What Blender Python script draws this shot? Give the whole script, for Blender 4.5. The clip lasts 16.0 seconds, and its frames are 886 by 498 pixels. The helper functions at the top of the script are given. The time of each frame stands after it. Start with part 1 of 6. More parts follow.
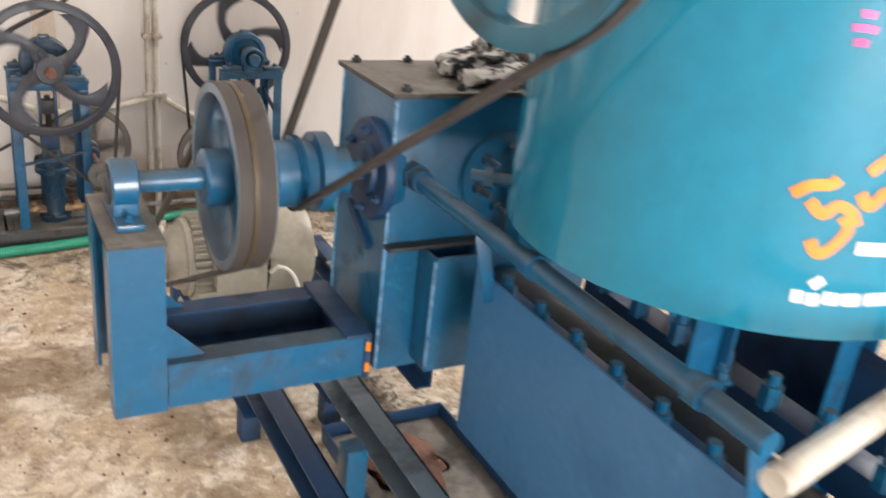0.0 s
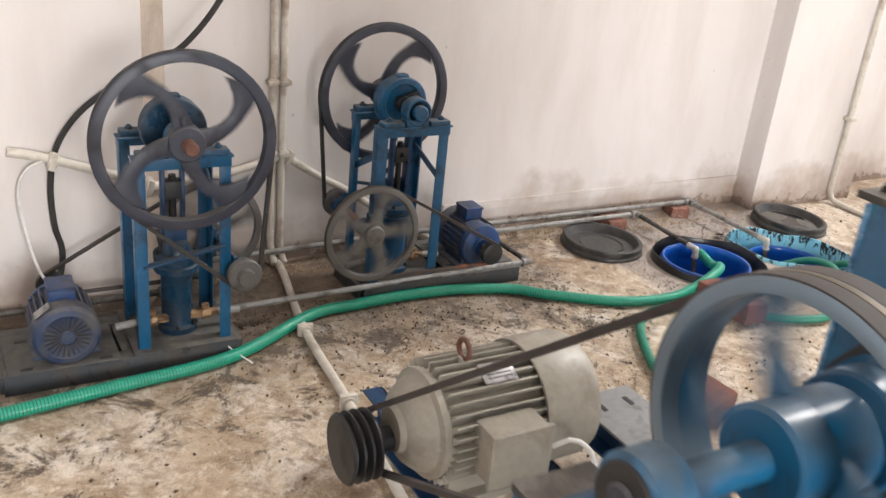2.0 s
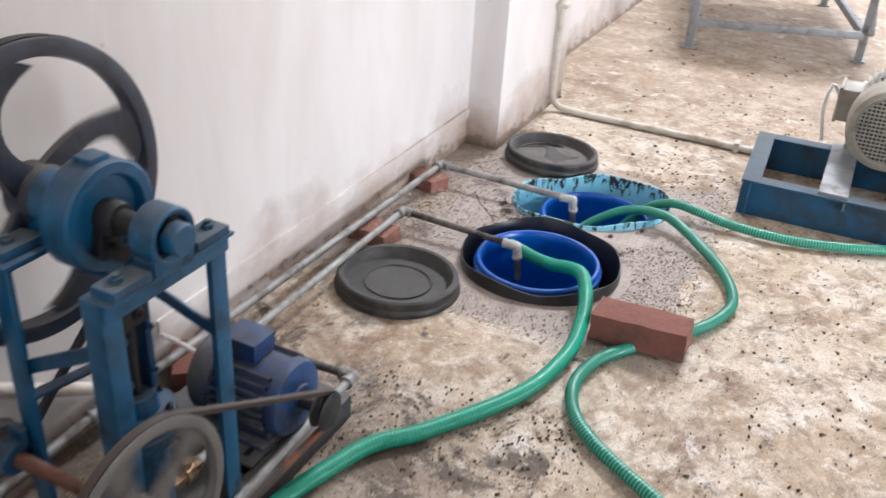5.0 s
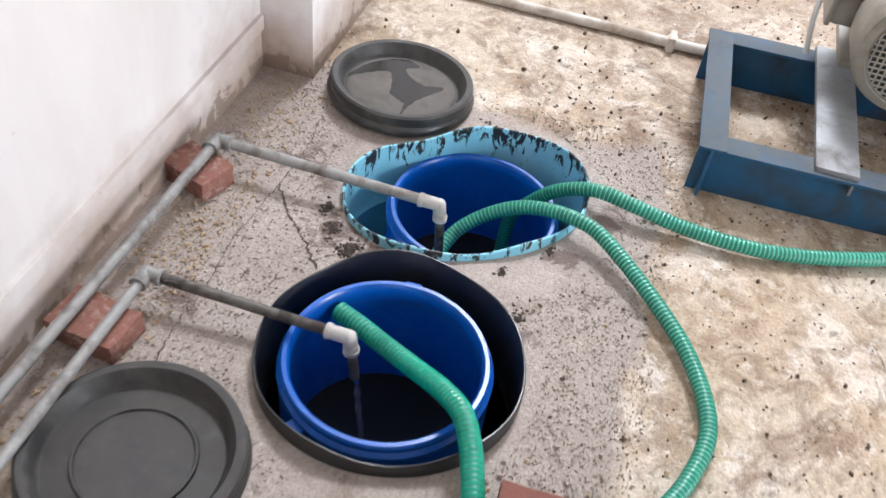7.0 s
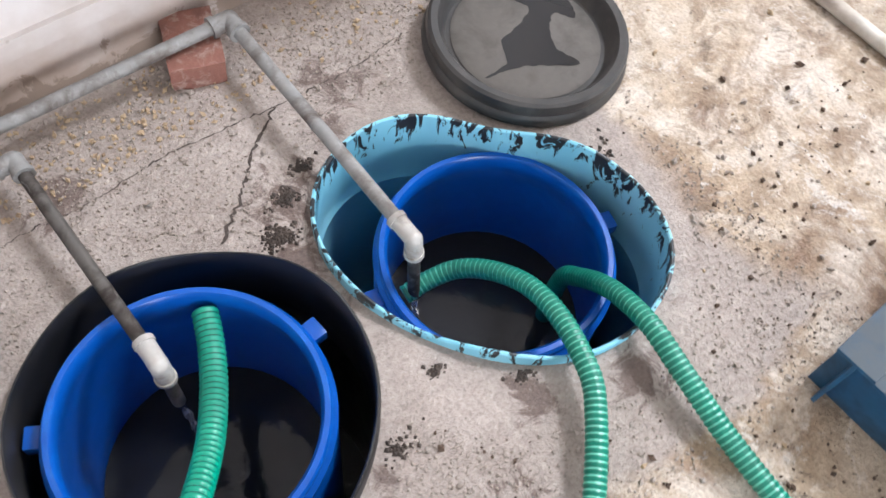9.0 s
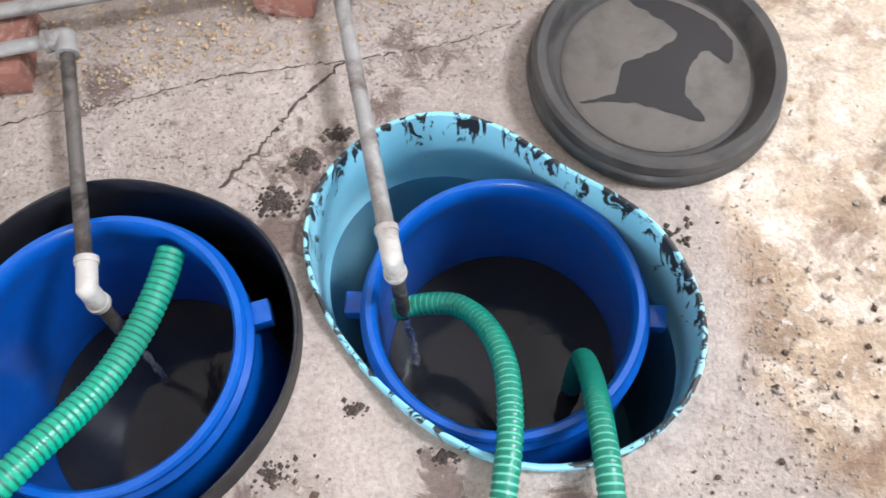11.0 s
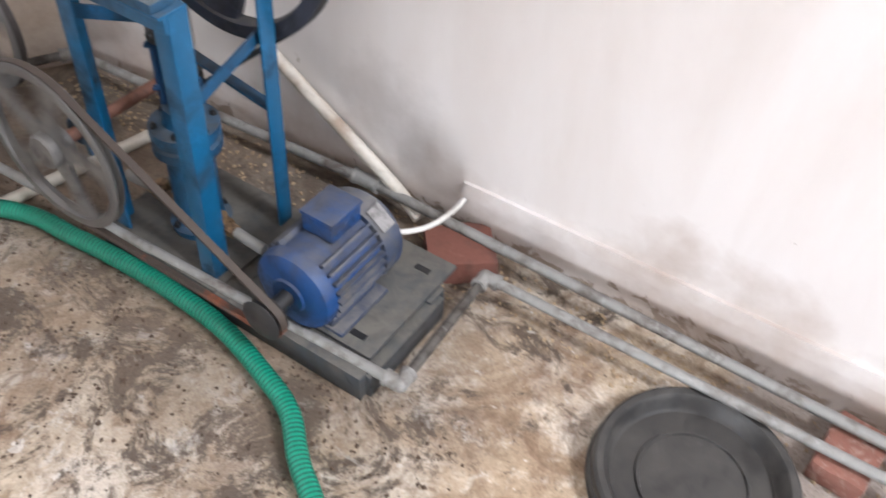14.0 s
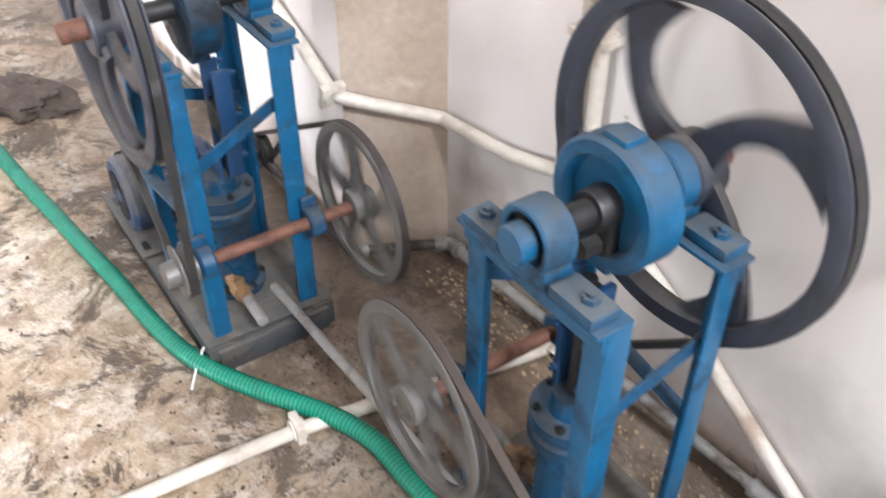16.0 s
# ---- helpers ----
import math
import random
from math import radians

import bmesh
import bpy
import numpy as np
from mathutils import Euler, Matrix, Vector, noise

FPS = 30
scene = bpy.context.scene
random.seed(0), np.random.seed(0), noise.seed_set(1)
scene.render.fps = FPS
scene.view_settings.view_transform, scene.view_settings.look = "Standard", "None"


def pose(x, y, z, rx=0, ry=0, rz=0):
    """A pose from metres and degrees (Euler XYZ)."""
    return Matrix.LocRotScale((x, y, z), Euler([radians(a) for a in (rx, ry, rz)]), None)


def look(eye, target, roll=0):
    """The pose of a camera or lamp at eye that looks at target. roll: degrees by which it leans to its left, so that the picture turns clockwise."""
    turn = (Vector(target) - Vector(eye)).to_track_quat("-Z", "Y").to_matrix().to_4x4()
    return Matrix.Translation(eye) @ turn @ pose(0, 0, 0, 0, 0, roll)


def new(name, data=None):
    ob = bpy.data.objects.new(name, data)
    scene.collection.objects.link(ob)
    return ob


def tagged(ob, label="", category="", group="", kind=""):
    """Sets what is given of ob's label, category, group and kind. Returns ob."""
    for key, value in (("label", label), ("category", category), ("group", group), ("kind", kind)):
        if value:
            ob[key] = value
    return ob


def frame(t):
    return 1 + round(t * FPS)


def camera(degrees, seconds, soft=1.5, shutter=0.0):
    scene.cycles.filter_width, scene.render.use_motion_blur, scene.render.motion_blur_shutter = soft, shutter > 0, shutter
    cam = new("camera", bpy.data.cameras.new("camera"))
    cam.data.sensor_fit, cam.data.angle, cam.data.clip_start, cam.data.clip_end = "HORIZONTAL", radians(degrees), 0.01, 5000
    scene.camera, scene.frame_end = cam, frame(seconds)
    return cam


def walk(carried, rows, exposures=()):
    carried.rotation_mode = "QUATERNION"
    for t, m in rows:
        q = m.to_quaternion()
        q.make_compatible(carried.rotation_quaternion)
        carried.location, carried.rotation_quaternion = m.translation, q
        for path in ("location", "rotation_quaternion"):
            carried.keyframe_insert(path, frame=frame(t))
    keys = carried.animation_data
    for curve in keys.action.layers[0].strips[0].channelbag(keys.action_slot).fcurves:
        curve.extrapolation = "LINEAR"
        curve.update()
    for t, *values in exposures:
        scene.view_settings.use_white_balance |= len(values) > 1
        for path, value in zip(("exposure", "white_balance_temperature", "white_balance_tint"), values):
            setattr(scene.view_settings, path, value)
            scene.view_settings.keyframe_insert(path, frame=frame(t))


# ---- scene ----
cam = camera(53.0, 16.0, soft=1.5, shutter=0.35)
PATH = [
    (0, (0.064, -0.067, 1.383), (0.985, 1.528, 0.604), 6.5),
    (0.5, (-0.058, 0.239, 1.371), (0.854, 1.861, 0.639), 6.2),
    (1, (-0.168, 0.494, 1.367), (0.775, 2.095, 0.627), 5.6),
    (1.5, (-0.188, 0.75, 1.347), (0.737, 2.349, 0.581), 4.8),
    (2, (-0.192, 1.002, 1.304), (0.761, 2.58, 0.53), 5.9),
    (2.5, (-0.25, 1.289, 1.332), (0.815, 2.77, 0.511), 6.3),
    (3, (-0.277, 1.491, 1.309), (0.873, 2.911, 0.495), 5.2),
    (3.5, (-0.177, 1.767, 1.301), (1.054, 3.089, 0.443), 5.8),
    (4, (-0.063, 2.03, 1.268), (1.297, 3.195, 0.378), 4.8),
    (4.5, (0.069, 2.36, 1.264), (1.576, 3.282, 0.326), 4.1),
    (5, (0.285, 2.571, 1.211), (1.879, 3.301, 0.249), 3.8),
    (5.2, (0.395, 2.661, 1.211), (2.01, 3.3, 0.219), 4.0),
    (7.5, (1.773, 2.979, 1.151), (3.027, 3.289, -0.376), 7.2),
    (8, (2.025, 2.893, 1.13), (3.068, 3.384, -0.504), 8.2),
    (8.5, (2.197, 2.782, 1.089), (3.03, 3.463, -0.597), 6.1),
    (8.7, (2.244, 2.804, 1.08), (3.018, 3.477, -0.637), 7.7),
    (11, (2.719, 2.825, 0.969), (2.802, 3.663, -0.845), -6.1),
    (11.5, (2.689, 2.839, 0.985), (2.681, 3.712, -0.815), -7.7),
    (12, (2.615, 2.849, 1.027), (2.531, 3.79, -0.735), -6.2),
    (12.5, (2.49, 2.8, 1.087), (2.329, 3.892, -0.581), -2.8),
    (13, (2.346, 2.746, 1.141), (2.017, 3.954, -0.418), -0.6),
    (13.5, (2.171, 2.696, 1.188), (1.68, 3.934, -0.305), 3.3),
    (14, (2.074, 2.659, 1.216), (1.35, 3.875, -0.197), 4.2),
    (14.5, (1.993, 2.706, 1.211), (1.113, 3.872, -0.155), 2.4),
    (15, (1.86, 2.791, 1.212), (0.862, 3.859, -0.153), -0.4),
    (15.5, (1.758, 2.846, 1.203), (0.605, 3.811, -0.116), -0.8),
    (16, (1.649, 2.844, 1.217), (0.364, 3.722, -0.038), 0.2),
]
walk(cam, [(t, look(eye, target, roll)) for t, eye, target, roll in PATH],
     exposures=[(0.0, 0.05, 6850, 10), (1.5, -0.08, 6700, 10), (2.5, -0.13, 6400, 10), (4.0, 0.02, 6150, 10), (5.2, 0.0, 5950, 10), (7.5, 0.04, 5950, 10), (8.0, 0.04, 5900, 10), (8.7, 0.04, 5900, 10), (11.0, 0.26, 5950, 10), (12.2, 0.34, 5900, 10), (13.2, 0.02, 5950, 10), (14.0, 0.32, 6000, 10), (14.8, 0.28, 6050, 10), (16.0, 0.68, 6050, 10)])


# ---- world and light ----
world = bpy.data.worlds.new("sky")
scene.world = world
world.use_nodes = True
wn = world.node_tree
sky = wn.nodes.new("ShaderNodeTexSky")
sky.sky_type, sky.sun_disc = "NISHITA", False
sky.sun_elevation, sky.sun_rotation = radians(42), radians(80)
wn.links.new(sky.outputs[0], wn.nodes["Background"].inputs[0])
wn.nodes["Background"].inputs[1].default_value = 0.12

sun = new("sun", bpy.data.lights.new("sun", "SUN"))
sun.data.energy, sun.data.angle, sun.data.color = 0.5, radians(14), (1.0, 0.96, 0.9)
sun.matrix_world = look((8, 1, 6), (0, 0, 0))


def opening_light(name, eye, target, w, h, watts, colour):
    lamp = new(name, bpy.data.lights.new(name, "AREA"))
    lamp.data.shape, lamp.data.size, lamp.data.size_y = "RECTANGLE", w, h
    lamp.data.energy, lamp.data.color = watts, colour
    lamp.matrix_world = look(eye, target)
    return lamp


opening_light("door_daylight", (8.85, 1.0, 1.8), (0, 1.2, 0.6), 3.4, 2.9, 130, (1.0, 0.985, 0.975))
opening_light("south_door_daylight", (0.7, -4.85, 1.42), (0.9, 3, 1.0), 2.6, 2.76, 560, (1.0, 0.985, 0.98))
# added fill from the west for west-facing metal; no window is known there
opening_light("west_fill_light", (-4.75, 2.3, 1.6), (1.0, 1.6, 0.6), 2.4, 2.0, 35, (1.0, 0.985, 0.975))
opening_light("roof_light_daylight", (7.5, 3.1, 6.36), (2.6, 3.1, 0.0), 1.5, 1.5, 580, (1.0, 0.985, 0.975))


# ---- materials ----
def nodes_of(name):
    m = bpy.data.materials.new(name)
    m.use_nodes = True
    nt = m.node_tree
    return m, nt, nt.nodes["Principled BSDF"]


def add(nt, kind, **kw):
    n = nt.nodes.new(kind)
    for k, v in kw.items():
        n.inputs[k].default_value = v
    return n


def noise_tex(nt, vec, scale, detail=6.0, rough=0.6, dist=0.0):
    n = add(nt, "ShaderNodeTexNoise", Scale=scale, Detail=detail, Roughness=rough, Distortion=dist)
    nt.links.new(vec, n.inputs["Vector"])
    return n.outputs["Fac"]


def ramp(nt, fac, stops):
    n = nt.nodes.new("ShaderNodeValToRGB")
    while len(n.color_ramp.elements) < len(stops):
        n.color_ramp.elements.new(0.5)
    for e, (p, c) in zip(n.color_ramp.elements, stops):
        e.position = p
        e.color = (*c, 1) if len(c) == 3 else c
    nt.links.new(fac, n.inputs[0])
    return n.outputs["Color"]


def mix(nt, fac, a, b, mode="MIX"):
    n = nt.nodes.new("ShaderNodeMix")
    n.data_type, n.blend_type = "RGBA", mode
    for sock, v in ((n.inputs[0], fac), (n.inputs[6], a), (n.inputs[7], b)):
        if isinstance(v, (int, float)):
            sock.default_value = v
        elif isinstance(v, tuple):
            sock.default_value = (*v, 1)
        else:
            nt.links.new(v, sock)
    return n.outputs[2]


def grey(a, b):
    return [(a, (0, 0, 0)), (b, (1, 1, 1))]


def surface(name, base, dirt, rough=0.5, metal=0.0, dirt_at=(0.5, 0.72), grain=60.0, patch=7.0, bump=0.15, light=None, light_at=(0.58, 0.75), random=0.0, spec=0.5, coat=0.0, coat_rough=0.06, rough_dirt=0.85, relief=0.002, dust=None, dust_at=(0.45, 0.62)):
    """Paint, plastic, metal: a base colour with fine grain, larger stains and a lighter worn tone."""
    m, nt, p = nodes_of(name)
    co = nt.nodes.new("ShaderNodeTexCoord").outputs["Object"]
    big = noise_tex(nt, co, patch, 7, 0.62, 0.4)
    fine = noise_tex(nt, co, grain, 4, 0.6)
    mask = ramp(nt, big, grey(*dirt_at))
    c = mix(nt, mask, base, dirt)
    if light:
        wear = noise_tex(nt, co, patch * 2.7, 8, 0.7, 0.6)
        c = mix(nt, ramp(nt, wear, grey(*light_at)), c, light)
    c = mix(nt, 0.35, c, ramp(nt, fine, [(0.3, (0.55, 0.55, 0.55)), (0.7, (1, 1, 1))]), "MULTIPLY")
    if random:
        info = nt.nodes.new("ShaderNodeObjectInfo")
        c = mix(nt, random, c, ramp(nt, info.outputs["Random"], [(0, (0.6, 0.6, 0.6)), (1, (1, 1, 1))]), "MULTIPLY")
    r = mix(nt, mask, (rough,) * 3, (rough_dirt,) * 3)
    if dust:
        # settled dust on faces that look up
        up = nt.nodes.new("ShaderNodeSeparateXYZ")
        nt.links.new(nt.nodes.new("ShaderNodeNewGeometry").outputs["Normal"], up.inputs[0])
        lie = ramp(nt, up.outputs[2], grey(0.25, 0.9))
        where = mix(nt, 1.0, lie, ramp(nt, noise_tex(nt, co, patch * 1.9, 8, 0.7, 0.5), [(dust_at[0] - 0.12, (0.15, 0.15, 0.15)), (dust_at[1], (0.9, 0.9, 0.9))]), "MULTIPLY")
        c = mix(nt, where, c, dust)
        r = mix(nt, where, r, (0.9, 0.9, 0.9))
    nt.links.new(c, p.inputs["Base Color"])
    nt.links.new(r, p.inputs["Roughness"])
    p.inputs["Metallic"].default_value = metal
    p.inputs["Specular IOR Level"].default_value = spec
    p.inputs["Coat Weight"].default_value = coat
    p.inputs["Coat Roughness"].default_value = coat_rough
    b = add(nt, "ShaderNodeBump", Strength=bump, Distance=relief)
    nt.links.new(mix(nt, 0.5, big, fine), b.inputs["Height"])
    nt.links.new(b.outputs[0], p.inputs["Normal"])
    return m


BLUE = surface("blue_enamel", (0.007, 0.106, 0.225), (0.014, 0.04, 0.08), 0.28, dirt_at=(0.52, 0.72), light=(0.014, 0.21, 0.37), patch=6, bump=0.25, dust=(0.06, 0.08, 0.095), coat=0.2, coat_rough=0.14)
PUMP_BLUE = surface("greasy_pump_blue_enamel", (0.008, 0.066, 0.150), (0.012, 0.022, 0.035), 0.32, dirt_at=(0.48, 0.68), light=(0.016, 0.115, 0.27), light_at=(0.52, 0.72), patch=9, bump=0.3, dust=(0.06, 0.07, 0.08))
# pump blue darkened: the front pump's back-lit shade is put into its colour
PUMP_SHADED = surface("shaded_dark_blue_enamel", (0.007, 0.040, 0.085), (0.010, 0.014, 0.02), 0.25, dirt_at=(0.44, 0.62), light=(0.012, 0.10, 0.20), light_at=(0.58, 0.74), patch=9, bump=0.3, dust=(0.05, 0.06, 0.065))
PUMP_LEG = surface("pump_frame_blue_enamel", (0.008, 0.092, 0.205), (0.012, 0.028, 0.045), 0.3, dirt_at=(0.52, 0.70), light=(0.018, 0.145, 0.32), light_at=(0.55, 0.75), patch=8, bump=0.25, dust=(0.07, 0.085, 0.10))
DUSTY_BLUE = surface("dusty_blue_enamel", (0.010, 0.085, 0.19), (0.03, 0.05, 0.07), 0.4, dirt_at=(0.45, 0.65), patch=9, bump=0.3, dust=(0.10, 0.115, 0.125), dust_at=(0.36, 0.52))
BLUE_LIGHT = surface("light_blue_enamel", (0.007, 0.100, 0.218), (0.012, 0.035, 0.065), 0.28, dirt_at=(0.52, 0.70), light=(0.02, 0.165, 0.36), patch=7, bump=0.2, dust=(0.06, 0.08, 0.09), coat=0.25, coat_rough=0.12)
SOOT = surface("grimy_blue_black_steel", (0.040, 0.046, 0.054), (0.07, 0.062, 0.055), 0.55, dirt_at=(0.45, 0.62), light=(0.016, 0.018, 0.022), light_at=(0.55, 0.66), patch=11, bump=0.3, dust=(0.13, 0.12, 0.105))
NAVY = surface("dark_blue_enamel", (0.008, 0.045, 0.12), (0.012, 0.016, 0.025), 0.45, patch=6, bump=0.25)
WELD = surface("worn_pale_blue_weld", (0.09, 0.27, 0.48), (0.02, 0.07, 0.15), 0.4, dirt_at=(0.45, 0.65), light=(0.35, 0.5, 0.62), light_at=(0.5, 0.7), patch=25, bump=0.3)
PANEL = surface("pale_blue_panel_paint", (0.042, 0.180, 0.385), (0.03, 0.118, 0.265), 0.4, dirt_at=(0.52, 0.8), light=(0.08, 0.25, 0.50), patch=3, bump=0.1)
TEAL = surface("teal_enamel", (0.008, 0.225, 0.37), (0.008, 0.16, 0.30), 0.16, dirt_at=(0.5, 0.8), light=(0.011, 0.26, 0.41), patch=2.0, bump=0.05, grain=25, rough_dirt=0.24, coat=0.4)
TEAL_WORN = surface("dusty_worn_teal_enamel", (0.022, 0.17, 0.27), (0.05, 0.075, 0.085), 0.4, dirt_at=(0.46, 0.68), light=(0.06, 0.25, 0.35), patch=9, bump=0.25)
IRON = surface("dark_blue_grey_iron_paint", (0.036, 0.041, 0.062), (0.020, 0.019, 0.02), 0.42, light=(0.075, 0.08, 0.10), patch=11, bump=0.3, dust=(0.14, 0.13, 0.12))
PULLEY = surface("worn_blue_grey_pulley_paint", (0.17, 0.23, 0.29), (0.07, 0.075, 0.085), 0.38, metal=0.3, dirt_at=(0.52, 0.72), light=(0.28, 0.34, 0.38), patch=8, bump=0.2)
GREASE = surface("greasy_black_iron", (0.018, 0.018, 0.02), (0.035, 0.03, 0.026), 0.45, patch=14, bump=0.4)
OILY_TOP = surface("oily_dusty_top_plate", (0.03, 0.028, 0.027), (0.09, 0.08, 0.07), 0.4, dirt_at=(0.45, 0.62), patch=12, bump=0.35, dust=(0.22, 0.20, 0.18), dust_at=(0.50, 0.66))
WORN = surface("worn_grey_cast_iron", (0.16, 0.155, 0.15), (0.06, 0.05, 0.045), 0.5, metal=0.3, patch=12, bump=0.3)
RUST = surface("rusty_steel", (0.17, 0.075, 0.05), (0.06, 0.035, 0.03), 0.6, metal=0.2, patch=20, bump=0.35)
STEEL = surface("bright_worn_steel", (0.42, 0.42, 0.43), (0.16, 0.13, 0.11), 0.35, metal=0.8, patch=15, bump=0.2)
GALV = surface("galvanised_pipe", (0.29, 0.285, 0.275), (0.13, 0.105, 0.09), 0.55, metal=0.2, dirt_at=(0.48, 0.66), light=(0.40, 0.40, 0.39), light_at=(0.56, 0.75), patch=14, bump=0.25)
GALV_DARK = surface("stained_dark_galvanised_pipe", (0.12, 0.11, 0.10), (0.05, 0.04, 0.035), 0.5, metal=0.4, dirt_at=(0.45, 0.6), light=(0.3, 0.29, 0.28), patch=16, bump=0.3)
RUBBER = surface("black_rubber", (0.022, 0.021, 0.021), (0.05, 0.045, 0.04), 0.65, patch=12, bump=0.2)
BELT_BROWN = surface("dusty_brown_belt_rubber", (0.055, 0.045, 0.042), (0.03, 0.026, 0.025), 0.7, patch=12, bump=0.2)
PVC = surface("dusty_white_pvc", (0.66, 0.62, 0.55), (0.36, 0.29, 0.23), 0.45, dirt_at=(0.50, 0.68), patch=8, bump=0.1)
PVC_OLD = surface("greyed_white_pvc", (0.46, 0.44, 0.41), (0.26, 0.23, 0.20), 0.4, dirt_at=(0.48, 0.68), patch=24, bump=0.1)
WIRE_WHITE = surface("white_cable_sheath", (0.75, 0.74, 0.72), (0.6, 0.57, 0.52), 0.5, patch=10, bump=0.05)
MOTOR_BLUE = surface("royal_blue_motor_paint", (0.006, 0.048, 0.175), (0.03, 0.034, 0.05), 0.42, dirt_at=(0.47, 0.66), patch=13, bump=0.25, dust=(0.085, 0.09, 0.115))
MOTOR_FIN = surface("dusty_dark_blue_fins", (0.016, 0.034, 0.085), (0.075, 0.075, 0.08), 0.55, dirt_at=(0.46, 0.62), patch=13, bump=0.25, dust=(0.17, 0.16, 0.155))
TAN = surface("beige_grey_motor_paint", (0.33, 0.305, 0.255), (0.17, 0.14, 0.11), 0.42, dirt_at=(0.55, 0.78), patch=6, bump=0.15)
PLATE = surface("grey_nameplate", (0.32, 0.31, 0.31), (0.12, 0.11, 0.11), 0.4, metal=0.4, patch=40, grain=200)
BRASS = surface("dull_brass", (0.34, 0.22, 0.12), (0.12, 0.08, 0.055), 0.45, metal=0.6, dirt_at=(0.45, 0.6), patch=26)
DRUM_BLUE = surface("blue_drum_plastic", (0.006, 0.095, 0.46), (0.004, 0.055, 0.30), 0.28, dirt_at=(0.5, 0.85), light=(0.012, 0.16, 0.60), light_at=(0.55, 0.8), patch=4, bump=0.06, grain=30, rough_dirt=0.4)
DRUM_BLACK = surface("black_drum_plastic", (0.014, 0.014, 0.015), (0.035, 0.032, 0.03), 0.32, patch=8, bump=0.15, rough_dirt=0.5)
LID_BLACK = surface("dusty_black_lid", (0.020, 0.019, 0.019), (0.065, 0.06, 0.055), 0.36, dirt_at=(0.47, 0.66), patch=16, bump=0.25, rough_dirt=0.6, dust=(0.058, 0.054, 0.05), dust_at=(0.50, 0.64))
LID_DUST = surface("grey_dust_on_lid", (0.12, 0.108, 0.096), (0.075, 0.068, 0.06), 0.75, patch=14, bump=0.2)
BRICK = surface("red_brown_brick", (0.19, 0.075, 0.055), (0.10, 0.05, 0.04), 0.9, light=(0.30, 0.15, 0.11), light_at=(0.6, 0.8), patch=14, grain=120, bump=0.7, relief=0.004)
BRICK_PINK = surface("pink_red_brick", (0.27, 0.12, 0.09), (0.14, 0.065, 0.05), 0.9, light=(0.42, 0.29, 0.25), light_at=(0.50, 0.66), patch=18, grain=120, bump=0.8, relief=0.005)
CLOTH = surface("oily_grey_rag", (0.50, 0.48, 0.46), (0.018, 0.018, 0.02), 0.85, dirt_at=(0.46, 0.54), patch=26, grain=150, bump=0.8)
ORANGE = surface("orange_lettering_paint", (0.85, 0.24, 0.01), (0.85, 0.42, 0.06), 0.4, patch=20)
WHITE_INK = surface("white_lettering_paint", (0.82, 0.82, 0.8), (0.6, 0.65, 0.66), 0.4, patch=20)
PINK_INK = surface("magenta_lettering_paint", (0.55, 0.05, 0.30), (0.5, 0.1, 0.3), 0.4, patch=20)
# ochre of the pulley's narrow middle band, a reflection put into its colour
OCHRE = surface("ochre_groove_reflection", (0.095, 0.068, 0.038), (0.05, 0.036, 0.028), 0.5, metal=0.3, patch=15)
GRIT = surface("sandy_cement_grit", (0.40, 0.345, 0.30), (0.24, 0.19, 0.16), 0.95, patch=30)
BELT_RED = surface("red_patched_belt_rubber", (0.055, 0.04, 0.032), (0.24, 0.075, 0.035), 0.6, dirt_at=(0.57, 0.64), patch=5, bump=0.2)
PEBBLE = surface("brown_seed_crumbs", (0.10, 0.065, 0.045), (0.035, 0.025, 0.02), 0.9, patch=30)
PEBBLE_PALE = surface("pale_nut_shell_crumbs", (0.48, 0.36, 0.23), (0.3, 0.2, 0.13), 0.85, patch=30)
HOSE_DEEP = surface("deep_green_hose_rib", (0.008, 0.19, 0.125), (0.006, 0.13, 0.085), 0.32, patch=6, bump=0.05)
HOSE = surface("green_hose_rib", (0.010, 0.31, 0.195), (0.008, 0.22, 0.14), 0.3, patch=6, bump=0.05, light=(0.03, 0.40, 0.27), light_at=(0.6, 0.85))
HOSE_PALE = surface("pale_green_hose_spiral", (0.13, 0.50, 0.36), (0.09, 0.40, 0.28), 0.3, patch=6, bump=0.05)
HOSE_DARK = surface("dark_green_hose_groove", (0.006, 0.11, 0.075), (0.006, 0.08, 0.05), 0.4, patch=6, bump=0.05)
SILT = surface("damp_dark_silt", (0.06, 0.045, 0.037), (0.13, 0.10, 0.08), 0.8, patch=40, bump=0.4)
TABLE = surface("grey_painted_table_steel", (0.26, 0.27, 0.28), (0.12, 0.10, 0.09), 0.5, metal=0.3, patch=10)


